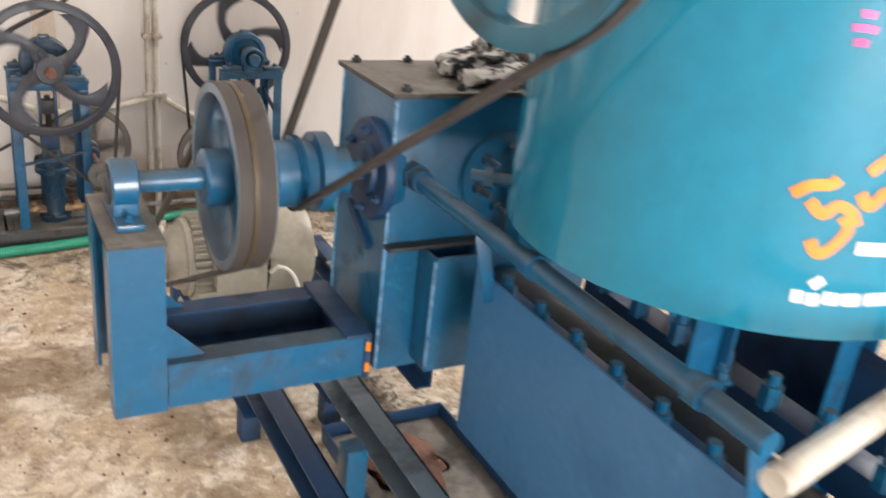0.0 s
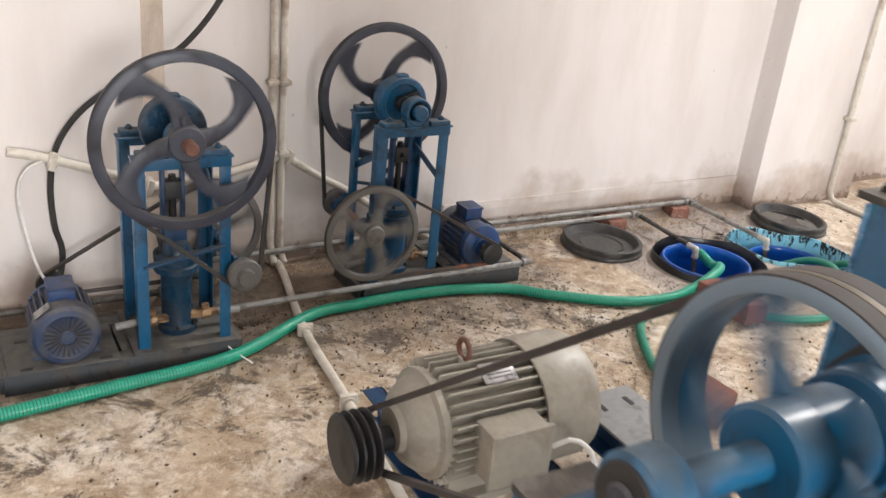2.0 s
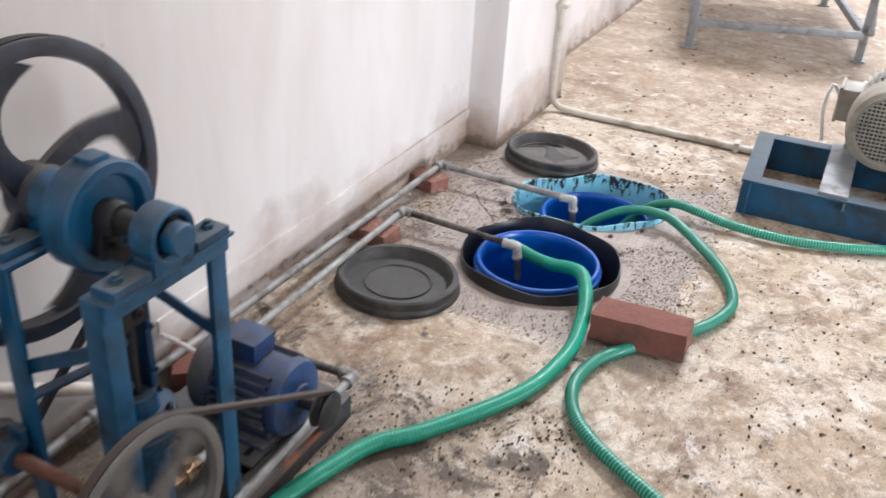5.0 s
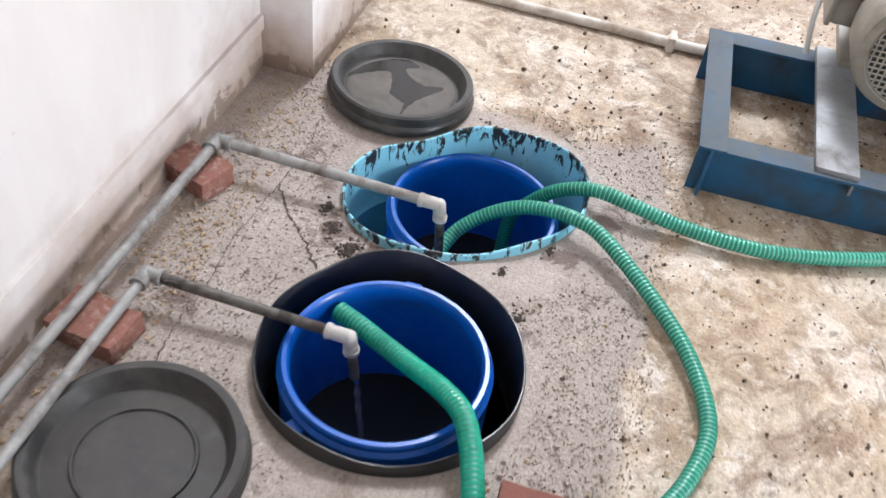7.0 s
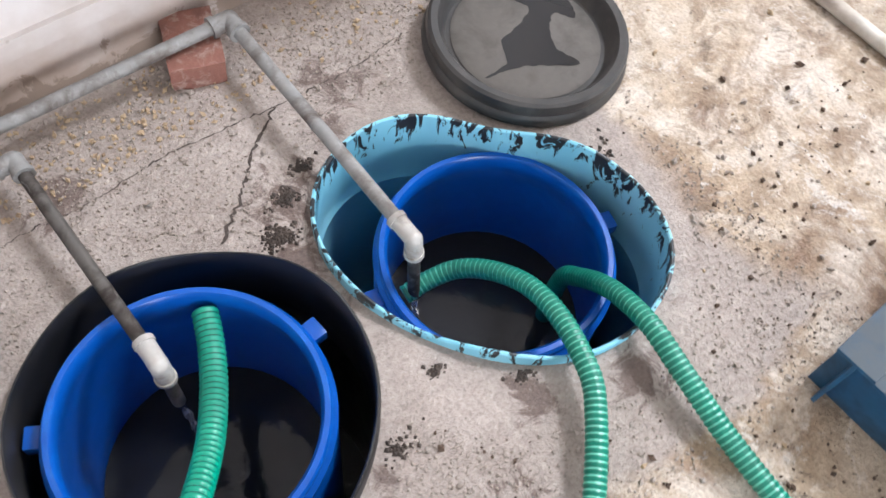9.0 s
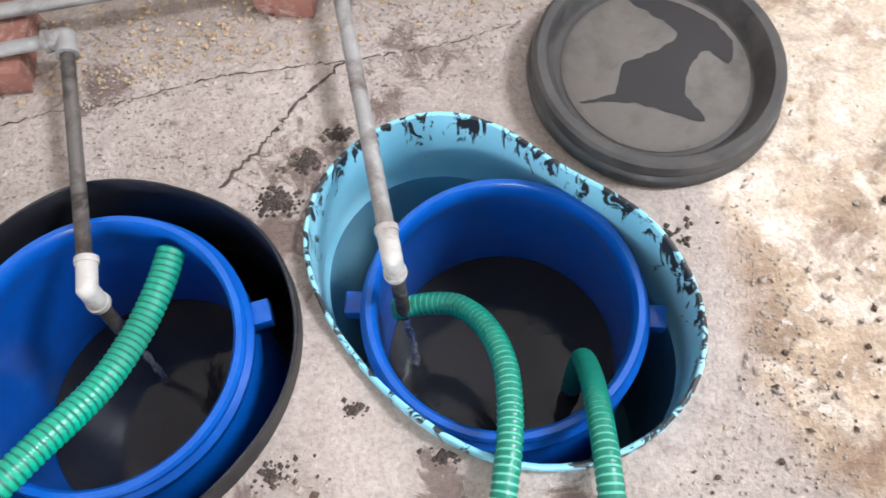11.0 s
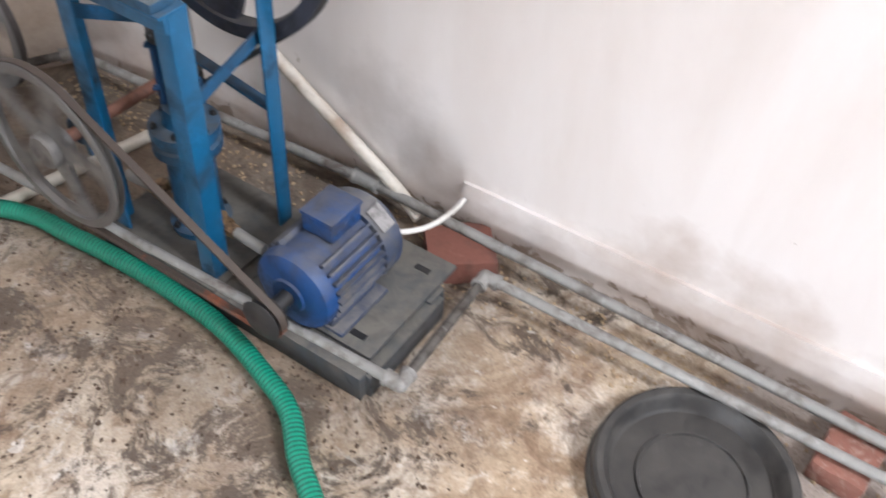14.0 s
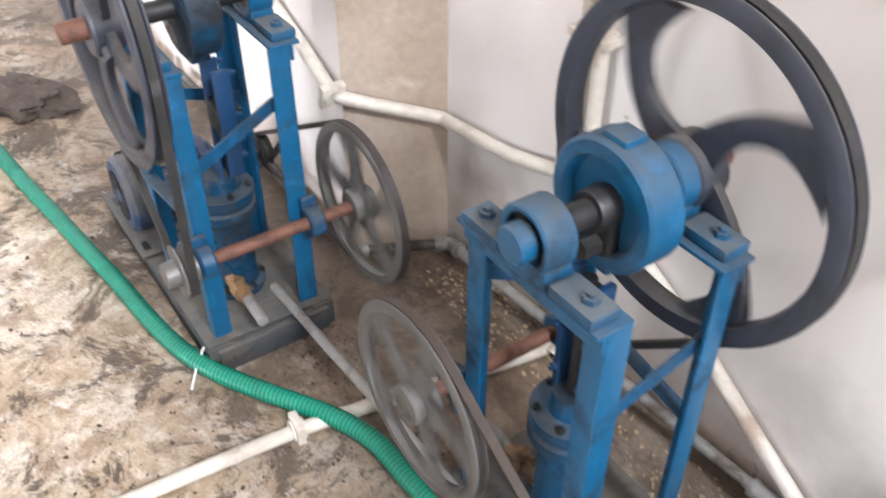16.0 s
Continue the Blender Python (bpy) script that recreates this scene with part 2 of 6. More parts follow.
def teal_peeling():
    m, nt, p = nodes_of("pale_blue_peeling_drum_paint")
    co = nt.nodes.new("ShaderNodeTexCoord").outputs["Object"]
    st = nt.nodes.new("ShaderNodeMapping")
    st.inputs["Scale"].default_value = (1.0, 1.0, 0.4)
    nt.links.new(co, st.inputs[0])
    chips = noise_tex(nt, st.outputs[0], 38, 5, 0.65, 1.2)
    zone = noise_tex(nt, co, 6, 3, 0.5)
    sep = nt.nodes.new("ShaderNodeSeparateXYZ")
    nt.links.new(co, sep.inputs[0])
    height = nt.nodes.new("ShaderNodeMapRange")
    height.inputs[1].default_value, height.inputs[2].default_value = -0.11, 0.01
    height.inputs[3].default_value, height.inputs[4].default_value = -0.12, 0.10
    nt.links.new(sep.outputs[2], height.inputs[0])
    both = nt.nodes.new("ShaderNodeMath")
    both.operation = "MULTIPLY_ADD"
    nt.links.new(zone, both.inputs[0])
    both.inputs[1].default_value = 0.25
    nt.links.new(chips, both.inputs[2])
    tot = nt.nodes.new("ShaderNodeMath")
    nt.links.new(both.outputs[0], tot.inputs[0])
    nt.links.new(height.outputs[0], tot.inputs[1])
    mask = ramp(nt, tot.outputs[0], [(0.72, (0, 0, 0)), (0.75, (1, 1, 1))])
    paint = mix(nt, ramp(nt, zone, grey(0.4, 0.7)), (0.20, 0.53, 0.68), (0.33, 0.66, 0.77))
    nt.links.new(mix(nt, mask, paint, (0.02, 0.022, 0.025)), p.inputs["Base Color"])
    p.inputs["Roughness"].default_value = 0.42
    b = add(nt, "ShaderNodeBump", Strength=0.4, Distance=0.001)
    b.invert = True
    nt.links.new(mask, b.inputs["Height"])
    nt.links.new(b.outputs[0], p.inputs["Normal"])
    return m


DRUM_TEAL = teal_peeling()


def water():
    m, nt, p = nodes_of("dark_water")
    co = nt.nodes.new("ShaderNodeTexCoord").outputs["Object"]
    p.inputs["Base Color"].default_value = (0.012, 0.013, 0.016, 1)
    p.inputs["Roughness"].default_value = 0.06
    p.inputs["Specular IOR Level"].default_value = 0.28
    b = add(nt, "ShaderNodeBump", Strength=0.25, Distance=0.004)
    nt.links.new(noise_tex(nt, co, 24, 3, 0.5, 0.5), b.inputs["Height"])
    nt.links.new(b.outputs[0], p.inputs["Normal"])
    return m


WATER = water()
m_, nt_, p_ = nodes_of("wet_film")
p_.inputs["Base Color"].default_value = (0.018, 0.018, 0.019, 1)
p_.inputs["Roughness"].default_value = 0.08
FILM = m_
m_, nt_, p_ = nodes_of("clear_water_stream")
p_.inputs["Base Color"].default_value = (0.8, 0.85, 0.9, 1)
p_.inputs["Roughness"].default_value = 0.05
p_.inputs["Transmission Weight"].default_value = 0.9
p_.inputs["IOR"].default_value = 1.33
STREAM = m_


def floor_material():
    m, nt, p = nodes_of("stained_concrete_floor")
    co = nt.nodes.new("ShaderNodeTexCoord").outputs["Object"]
    sep = nt.nodes.new("ShaderNodeSeparateXYZ")
    nt.links.new(co, sep.inputs[0])
    wob = noise_tex(nt, co, 5, 5, 0.6)

    def step(axis, at, soft, sign):
        # 1 inside of a wandering straight edge
        a = nt.nodes.new("ShaderNodeMath")
        a.operation = "MULTIPLY_ADD"
        nt.links.new(wob, a.inputs[0])
        a.inputs[1].default_value = 0.16
        nt.links.new(sep.outputs[axis], a.inputs[2])
        r = nt.nodes.new("ShaderNodeMapRange")
        r.inputs[1].default_value, r.inputs[2].default_value = at + 0.08 - soft * sign, at + 0.08 + soft * sign
        nt.links.new(a.outputs[0], r.inputs[0])
        return r.outputs[0]

    def times(a, b):
        n = nt.nodes.new("ShaderNodeMath")
        n.operation = "MULTIPLY"
        nt.links.new(a, n.inputs[0])
        nt.links.new(b, n.inputs[1])
        return n.outputs[0]

    patch = times(times(step(0, 2.02, 0.03, 1), step(0, 3.10, 0.02, -1)), step(1, 2.84, 0.01, 1))
    grime = times(step(1, 3.12, 0.22, 1), step(0, 1.62, 0.18, -1))
    big = noise_tex(nt, co, 1.6, 8, 0.65, 0.5)
    mid = noise_tex(nt, co, 5.5, 9, 0.7, 0.5)
    fine = noise_tex(nt, co, 42, 6, 0.7)
    grit = noise_tex(nt, co, 160, 3, 0.6)
    base = ramp(nt, big, [(0.32, (0.38, 0.29, 0.20)), (0.47, (0.52, 0.43, 0.325)), (0.62, (0.62, 0.56, 0.47))])
    base = mix(nt, ramp(nt, mid, grey(0.48, 0.60)), base, (0.74, 0.70, 0.64))
    blotch = noise_tex(nt, co, 15, 8, 0.7, 0.8)
    base = mix(nt, ramp(nt, blotch, [(0.40, (0.75, 0.75, 0.75)), (0.52, (0, 0, 0))]), base, (0.30, 0.225, 0.155))
    base = mix(nt, ramp(nt, noise_tex(nt, co, 23, 7, 0.7, 0.6), [(0.55, (0, 0, 0)), (0.66, (0.7, 0.7, 0.7))]), base, (0.80, 0.77, 0.72))
    base = mix(nt, ramp(nt, noise_tex(nt, co, 3.6, 9, 0.72, 0.9), [(0.52, (0, 0, 0)), (0.66, (0.85, 0.85, 0.85))]), base, (0.19, 0.115, 0.07))
    base = mix(nt, ramp(nt, noise_tex(nt, co, 11, 8, 0.75, 0.6), [(0.57, (0, 0, 0)), (0.68, (0.8, 0.8, 0.8))]), base, (0.10, 0.07, 0.05))
    base = mix(nt, ramp(nt, noise_tex(nt, co, 62, 4, 0.6, 0.3), [(0.66, (0, 0, 0)), (0.70, (0.85, 0.85, 0.85))]), base, (0.07, 0.05, 0.04))
    beyond = nt.nodes.new("ShaderNodeMath")
    beyond.operation = "MULTIPLY"
    nt.links.new(step(0, 3.75, 0.35, 1), beyond.inputs[0])
    beyond.inputs[1].default_value = 0.55
    base = mix(nt, beyond.outputs[0], base, ramp(nt, mid, [(0.35, (0.24, 0.17, 0.12)), (0.65, (0.40, 0.31, 0.23))]))
    base = mix(nt, 0.35, base, (0.95, 0.80, 0.64), "MULTIPLY")
    zone = times(step(1, 2.72, 0.40, 1), step(0, 1.80, 0.25, -1))
    oil = nt.nodes.new("ShaderNodeMath")
    oil.operation = "MULTIPLY_ADD"
    nt.links.new(zone, oil.inputs[0])
    oil.inputs[1].default_value = 0.115
    nt.links.new(noise_tex(nt, co, 6.5, 12, 0.82, 0.6), oil.inputs[2])
    base = mix(nt, ramp(nt, oil.outputs[0], [(0.60, (0, 0, 0)), (0.65, (0.9, 0.9, 0.9))]), base, (0.065, 0.045, 0.031))
    white = noise_tex(nt, co, 8.5, 11, 0.78, 0.4)
    base = mix(nt, ramp(nt, white, [(0.57, (0, 0, 0)), (0.63, (0.6, 0.6, 0.6))]), base, (0.82, 0.79, 0.75))
    fleck = noise_tex(nt, co, 34, 3, 0.6, 0.2)
    base = mix(nt, ramp(nt, fleck, [(0.67, (0, 0, 0)), (0.70, (0.6, 0.6, 0.6))]), base, (0.84, 0.81, 0.77))
    cement = ramp(nt, mid, [(0.3, (0.35, 0.295, 0.26)), (0.7, (0.48, 0.42, 0.38))])
    cement = mix(nt, ramp(nt, noise_tex(nt, co, 3.0, 7, 0.7, 1.0), [(0.58, (0, 0, 0)), (0.72, (0.8, 0.8, 0.8))]), cement, (0.14, 0.09, 0.07))
    cement = mix(nt, ramp(nt, noise_tex(nt, co, 75, 4, 0.6), [(0.60, (0, 0, 0)), (0.68, (0.6, 0.6, 0.6))]), cement, (0.57, 0.51, 0.46))
    cement = mix(nt, ramp(nt, noise_tex(nt, co, 48, 5, 0.65), [(0.60, (0, 0, 0)), (0.70, (0.5, 0.5, 0.5))]), cement, (0.20, 0.155, 0.13))

    ragged = noise_tex(nt, co, 22, 9, 0.75, 1.0)

    def spot(x, y, r):
        r = r * 1.9
        # an oil stain round a point, its edge broken by noise
        sub = nt.nodes.new("ShaderNodeVectorMath")
        sub.operation = "DISTANCE"
        nt.links.new(co, sub.inputs[0])
        sub.inputs[1].default_value = (x, y, 0)
        e = nt.nodes.new("ShaderNodeMath")
        e.operation = "MULTIPLY_ADD"
        nt.links.new(ragged, e.inputs[0])
        e.inputs[1].default_value = r * 4.2
        nt.links.new(sub.outputs["Value"], e.inputs[2])
        q = nt.nodes.new("ShaderNodeMapRange")
        q.inputs[1].default_value, q.inputs[2].default_value = r * 2.75, r * 2.35
        q.inputs[4].default_value = 0.82
        nt.links.new(e.outputs[0], q.inputs[0])
        return q.outputs[0]

    for x, y, r in ((1.06, 1.60, 0.16), (0.98, 1.85, 0.09), (1.15, 1.35, 0.12)):
        base = mix(nt, spot(x, y, r), base, (0.05, 0.04, 0.036))
    for x, y, r in ((2.575, 3.33, 0.05), (2.62, 3.42, 0.05), (2.78, 3.56, 0.04), (2.70, 3.00, 0.03), (2.62, 2.93, 0.022), (2.74, 3.50, 0.025), (2.50, 3.02, 0.018), (2.36, 3.60, 0.035), (2.84, 2.94, 0.035)):
        cement = mix(nt, spot(x, y, r), cement, (0.13, 0.085, 0.07))
    c = mix(nt, patch, base, cement)
    g = mix(nt, ramp(nt, noise_tex(nt, co, 4, 7, 0.65, 0.4), grey(0.3, 0.6)), (0.25, 0.18, 0.13), (0.11, 0.085, 0.066))
    gm = nt.nodes.new("ShaderNodeMath")
    gm.operation = "MULTIPLY"
    nt.links.new(grime, gm.inputs[0])
    gm.inputs[1].default_value = 0.82
    c = mix(nt, gm.outputs[0], c, g)
    c = mix(nt, 0.5, c, ramp(nt, fine, [(0.28, (0.5, 0.47, 0.44)), (0.62, (1, 1, 1))]), "MULTIPLY")
    c = mix(nt, 0.32, c, ramp(nt, grit, [(0.36, (0.42, 0.40, 0.38)), (0.56, (1, 1, 1))]), "MULTIPLY")
    nt.links.new(c, p.inputs["Base Color"])
    rough = ramp(nt, mid, [(0.3, (0.55, 0.55, 0.55)), (0.7, (0.85, 0.85, 0.85))])
    nt.links.new(rough, p.inputs["Roughness"])
    b = add(nt, "ShaderNodeBump", Strength=1.0, Distance=0.006)
    nt.links.new(mix(nt, 0.5, fine, grit), b.inputs["Height"])
    nt.links.new(b.outputs[0], p.inputs["Normal"])
    return m


def wall_material():
    m, nt, p = nodes_of("stained_white_distemper")
    co = nt.nodes.new("ShaderNodeTexCoord").outputs["Object"]
    sep = nt.nodes.new("ShaderNodeSeparateXYZ")
    nt.links.new(co, sep.inputs[0])
    st = nt.nodes.new("ShaderNodeMapping")
    st.inputs["Scale"].default_value = (1.0, 1.0, 0.25)
    nt.links.new(co, st.inputs[0])
    run = noise_tex(nt, st.outputs[0], 4.5, 6, 0.6, 0.3)
    blot = noise_tex(nt, co, 3.0, 6, 0.6)
    c = mix(nt, ramp(nt, run, grey(0.45, 0.75)), (0.74, 0.705, 0.69), (0.655, 0.605, 0.575))
    low = nt.nodes.new("ShaderNodeMapRange")
    low.inputs[1].default_value, low.inputs[2].default_value = 0.42, 0.0
    low.inputs[3].default_value, low.inputs[4].default_value = -0.25, 0.36
    nt.links.new(sep.outputs[2], low.inputs[0])
    s = nt.nodes.new("ShaderNodeMath")
    nt.links.new(blot, s.inputs[0])
    nt.links.new(low.outputs[0], s.inputs[1])
    c = mix(nt, ramp(nt, s.outputs[0], [(0.58, (0, 0, 0)), (0.9, (0.85, 0.85, 0.85))]), c, (0.34, 0.25, 0.19))
    # six soft-edged patches that darken the wall behind the pumps and by the corner
    for x, z, r, k in ((1.27, 0.22, 0.15, 0.55), (1.02, 0.45, 0.14, 0.12), (0.62, 0.5, 0.2, 0.12), (1.62, 0.06, 0.10, 0.5), (0.42, 0.22, 0.2, 0.35), (0.5, 0.10, 0.2, 0.4)):
        far = nt.nodes.new("ShaderNodeVectorMath")
        far.operation = "DISTANCE"
        nt.links.new(co, far.inputs[0])
        far.inputs[1].default_value = (x, 3.72, z)
        ed = nt.nodes.new("ShaderNodeMath")
        ed.operation = "MULTIPLY_ADD"
        nt.links.new(noise_tex(nt, co, 9, 7, 0.65), ed.inputs[0])
        ed.inputs[1].default_value = r * 1.2
        nt.links.new(far.outputs["Value"], ed.inputs[2])
        mr = nt.nodes.new("ShaderNodeMapRange")
        mr.inputs[1].default_value, mr.inputs[2].default_value, mr.inputs[4].default_value = r * 1.5, r * 0.6, k
        nt.links.new(ed.outputs[0], mr.inputs[0])
        c = mix(nt, mr.outputs[0], c, (0.26, 0.22, 0.20))
    chip = noise_tex(nt, co, 17, 9, 0.7, 0.6)
    lowc = nt.nodes.new("ShaderNodeMapRange")
    lowc.inputs[1].default_value, lowc.inputs[2].default_value = 0.09, 0.0
    lowc.inputs[3].default_value, lowc.inputs[4].default_value = -0.1, 0.22
    nt.links.new(sep.outputs[2], lowc.inputs[0])
    cs = nt.nodes.new("ShaderNodeMath")
    nt.links.new(chip, cs.inputs[0])
    nt.links.new(lowc.outputs[0], cs.inputs[1])
    c = mix(nt, ramp(nt, cs.outputs[0], [(0.60, (0, 0, 0)), (0.64, (0.85, 0.85, 0.85))]), c, (0.24, 0.18, 0.14))
    spots = noise_tex(nt, co, 26, 2, 0.5)
    c = mix(nt, ramp(nt, spots, [(0.76, (0, 0, 0)), (0.79, (0.7, 0.7, 0.7))]), c, (0.42, 0.36, 0.31))
    nt.links.new(c, p.inputs["Base Color"])
    p.inputs["Roughness"].default_value = 0.8
    b = add(nt, "ShaderNodeBump", Strength=0.25, Distance=0.003)
    nt.links.new(noise_tex(nt, co, 30, 6, 0.65), b.inputs["Height"])
    nt.links.new(b.outputs[0], p.inputs["Normal"])
    return m


FLOOR, WALL = floor_material(), wall_material()
RETURN = surface("bare_tan_plaster", (0.47, 0.39, 0.325), (0.36, 0.27, 0.20), 0.85, dirt_at=(0.45, 0.7), light=(0.56, 0.50, 0.45), patch=3.0, bump=0.25)
CEIL = surface("white_ceiling", (0.75, 0.73, 0.70), (0.6, 0.56, 0.52), 0.85, patch=1.5, bump=0.1)


# ---- mesh helpers ----
def box(bm, cx, cy, cz, sx, sy, sz, bevel=0.0, turn=None):
    """A box by centre and size, its edges rounded; turn: a matrix about its centre."""
    r = bmesh.ops.create_cube(bm, size=1.0)
    vs = r["verts"]
    bmesh.ops.scale(bm, verts=vs, vec=(sx, sy, sz))
    if bevel:
        es = list({e for v in vs for e in v.link_edges})
        out = bmesh.ops.bevel(bm, geom=es, offset=bevel, segments=2, affect="EDGES", profile=0.6)
        vs = list({v for f in out["faces"] for v in f.verts} | {v for v in vs if v.is_valid})
    m = Matrix.Translation((cx, cy, cz))
    bmesh.ops.transform(bm, verts=vs, matrix=m @ turn if turn else m)
    return bm


def span(bm, p0, p1, w, h, bevel=0.0):
    """A bar of section w x h from p0 to p1."""
    a, b = Vector(p0), Vector(p1)
    d = b - a
    box(bm, *((a + b) / 2), w, h, d.length, bevel, d.to_track_quat("Z", "Y").to_matrix().to_4x4())
    return bm


def rod(bm, p0, p1, r, seg=20, r2=None):
    a, b = Vector(p0), Vector(p1)
    d = b - a
    out = bmesh.ops.create_cone(bm, cap_ends=True, segments=seg, radius1=r, radius2=r if r2 is None else r2, depth=d.length)
    m = Matrix.Translation((a + b) / 2) @ d.to_track_quat("Z", "Y").to_matrix().to_4x4()
    bmesh.ops.transform(bm, verts=out["verts"], matrix=m)
    return bm


AXES = {"z": Matrix(), "y": Matrix.Rotation(-math.pi / 2, 4, "X"), "x": Matrix.Rotation(math.pi / 2, 4, "Y")}


def lathe(bm, profile, axis="z", at=(0, 0, 0), seg=40, closed=False):
    """Turn a profile of (radius, height) about an axis; closed: join its last point to its first."""
    m = Matrix.Translation(at) @ AXES[axis]
    rings = []
    for r, h in profile:
        if r < 1e-6:
            rings.append([bm.verts.new(m @ Vector((0, 0, h)))])
        else:
            rings.append([bm.verts.new(m @ Vector((r * math.cos(2 * math.pi * i / seg), r * math.sin(2 * math.pi * i / seg), h))) for i in range(seg)])
    pairs = list(zip(rings, rings[1:])) + ([(rings[-1], rings[0])] if closed else [])
    for a, b in pairs:
        for i in range(seg):
            j = (i + 1) % seg
            if len(a) == 1:
                bm.faces.new((a[0], b[i], b[j]))
            elif len(b) == 1:
                bm.faces.new((a[i], b[0], a[j]))
            else:
                bm.faces.new((a[i], a[j], b[j], b[i]))
    return bm


def smooth_path(points, step):
    """Catmull-Rom through the points, resampled at an even step."""
    ps = [Vector(p) for p in points]
    ps = [2 * ps[0] - ps[1]] + ps + [2 * ps[-1] - ps[-2]]
    fine = []
    for i in range(1, len(ps) - 2):
        a, b, c, d = ps[i - 1:i + 3]
        for k in range(24):
            t = k / 24
            fine.append(0.5 * (2 * b + (c - a) * t + (2 * a - 5 * b + 4 * c - d) * t * t + (3 * b - a - 3 * c + d) * t ** 3))
    fine.append(ps[-2])
    out, left = [fine[0]], step
    for a, b in zip(fine, fine[1:]):
        L = (b - a).length
        pos = 0.0
        while L - pos > left:
            pos += left
            out.append(a.lerp(b, pos / L))
            left = step
        left -= L - pos
    out.append(fine[-1])
    return out


def sweep(bm, path, radius, seg=12, rib=None, caps=True, slots=None, wide=1.0):
    """A tube along a path. rib(i) scales ring i, slots(i) picks the material of the band after ring i."""
    rings, up = [], Vector((0, 0, 1))
    for i, p in enumerate(path):
        d = (path[min(i + 1, len(path) - 1)] - path[max(i - 1, 0)]).normalized()
        if i == 0 and abs(d.z) > 0.95:
            up = Vector((0, 1, 0))
        side = d.cross(up)
        if side.length < 1e-4:
            side = Vector((1, 0, 0))
        side.normalize()
        up = side.cross(d).normalized()
        r = radius * (rib(i) if rib else 1)
        rings.append([bm.verts.new(p + side * r * wide * math.cos(2 * math.pi * k / seg) + up * r * math.sin(2 * math.pi * k / seg)) for k in range(seg)])
    for i, (a, b) in enumerate(zip(rings, rings[1:])):
        for k in range(seg):
            f = bm.faces.new((a[k], a[(k + 1) % seg], b[(k + 1) % seg], b[k]))
            f.smooth = True
            if slots:
                f.material_index = slots(i)
    if caps:
        bm.faces.new(list(reversed(rings[0])))
        bm.faces.new(rings[-1])
    return bm


def belt_loop(bm, x, c0, r0, c1, r1, w=0.012, h=0.009, axis="y", extra=0.0):
    """An open belt round two wheels that lie in one plane across the axis. c0, c1: centres as (u, z)."""
    a, b = Vector(c0), Vector(c1)
    d = b - a
    base = math.atan2(d.y, d.x)
    al = math.acos((r0 - r1) / d.length)
    pts = []
    for c, r, s, e in ((a, r0, base + al, base + 2 * math.pi - al), (b, r1, base - al, base + al)):
        n = 24
        for k in range(n + 1):
            t = s + (e - s) * k / n
            pts.append((c.x + r * math.cos(t), c.y + r * math.sin(t), math.cos(t), math.sin(t)))
    rows = []
    for u, z, nu, nz in pts:
        row = []
        for off, out in ((-w / 2, h / 2), (w / 2, h / 2), (w / 2 * 0.7, -h / 2), (-w / 2 * 0.7, -h / 2)):
            uu, zz = u + nu * out, z + nz * out
            row.append(bm.verts.new((uu, x + off, zz) if axis == "y" else (x + off, uu, zz)))
        rows.append(row)
    for i in range(len(rows)):
        p, q = rows[i], rows[(i + 1) % len(rows)]
        for k in range(4):
            bm.faces.new((p[k], p[(k + 1) % 4], q[(k + 1) % 4], q[k]))
    bmesh.ops.recalc_face_normals(bm, faces=bm.faces)
    return bm


def finish(name, bm, mats, smooth=True, angle=35):
    me = bpy.data.meshes.new(name)
    bmesh.ops.recalc_face_normals(bm, faces=bm.faces)
    for f in bm.faces:
        f.smooth = smooth
    if smooth:
        for e in bm.edges:
            if len(e.link_faces) == 2 and e.calc_face_angle(0) > radians(angle):
                e.smooth = False
    bm.to_mesh(me)
    bm.free()
    for m in (mats if isinstance(mats, (list, tuple)) else [mats]):
        me.materials.append(m)
    return me


def part(name, bm, material, parent, label="", at=None):
    """Links a bmesh as one mesh object under a thing or a part."""
    ob = new(name, finish(name, bm, material))
    ob.parent = parent
    if at is not None:
        ob.matrix_basis = at
    return tagged(ob, label)


def solo(name, bm, material, label, category, group="", kind="", at=None):
    ob = new(name, finish(name, bm, material))
    if at is not None:
        ob.matrix_basis = at
    return tagged(ob, label, category, group, kind)


def thing(name, at, label, category, group=""):
    ob = new(name)
    ob.empty_display_size = 0.05
    ob.matrix_basis = at
    return tagged(ob, label, category, group)


def B():
    return bmesh.new()


def hexbolt(bm, at, axis, r, h):
    d = {"x": Vector((1, 0, 0)), "y": Vector((0, 1, 0)), "z": Vector((0, 0, 1))}[axis[-1]] * (-1 if axis[0] == "-" else 1)
    a = Vector(at)
    rod(bm, a, a + d * h, r, 6)
    rod(bm, a + d * h, a + d * (h * 1.7), r * 0.55, 10)
    return bm


# ---- structure ----
WALL_Y, ROOF_Z = 3.765, 6.4
DRUM_K, DRUM_T = (2.361, 3.221), (2.815, 3.215)
R_K = 0.221


def ring_k(a):
    return R_K + 0.004 * math.sin(3 * a + 1)


def ring_t(a):
    return 0.217 + 0.038 * math.cos(2 * (a - radians(128))) + 0.006 * math.cos(3 * a + 0.6)


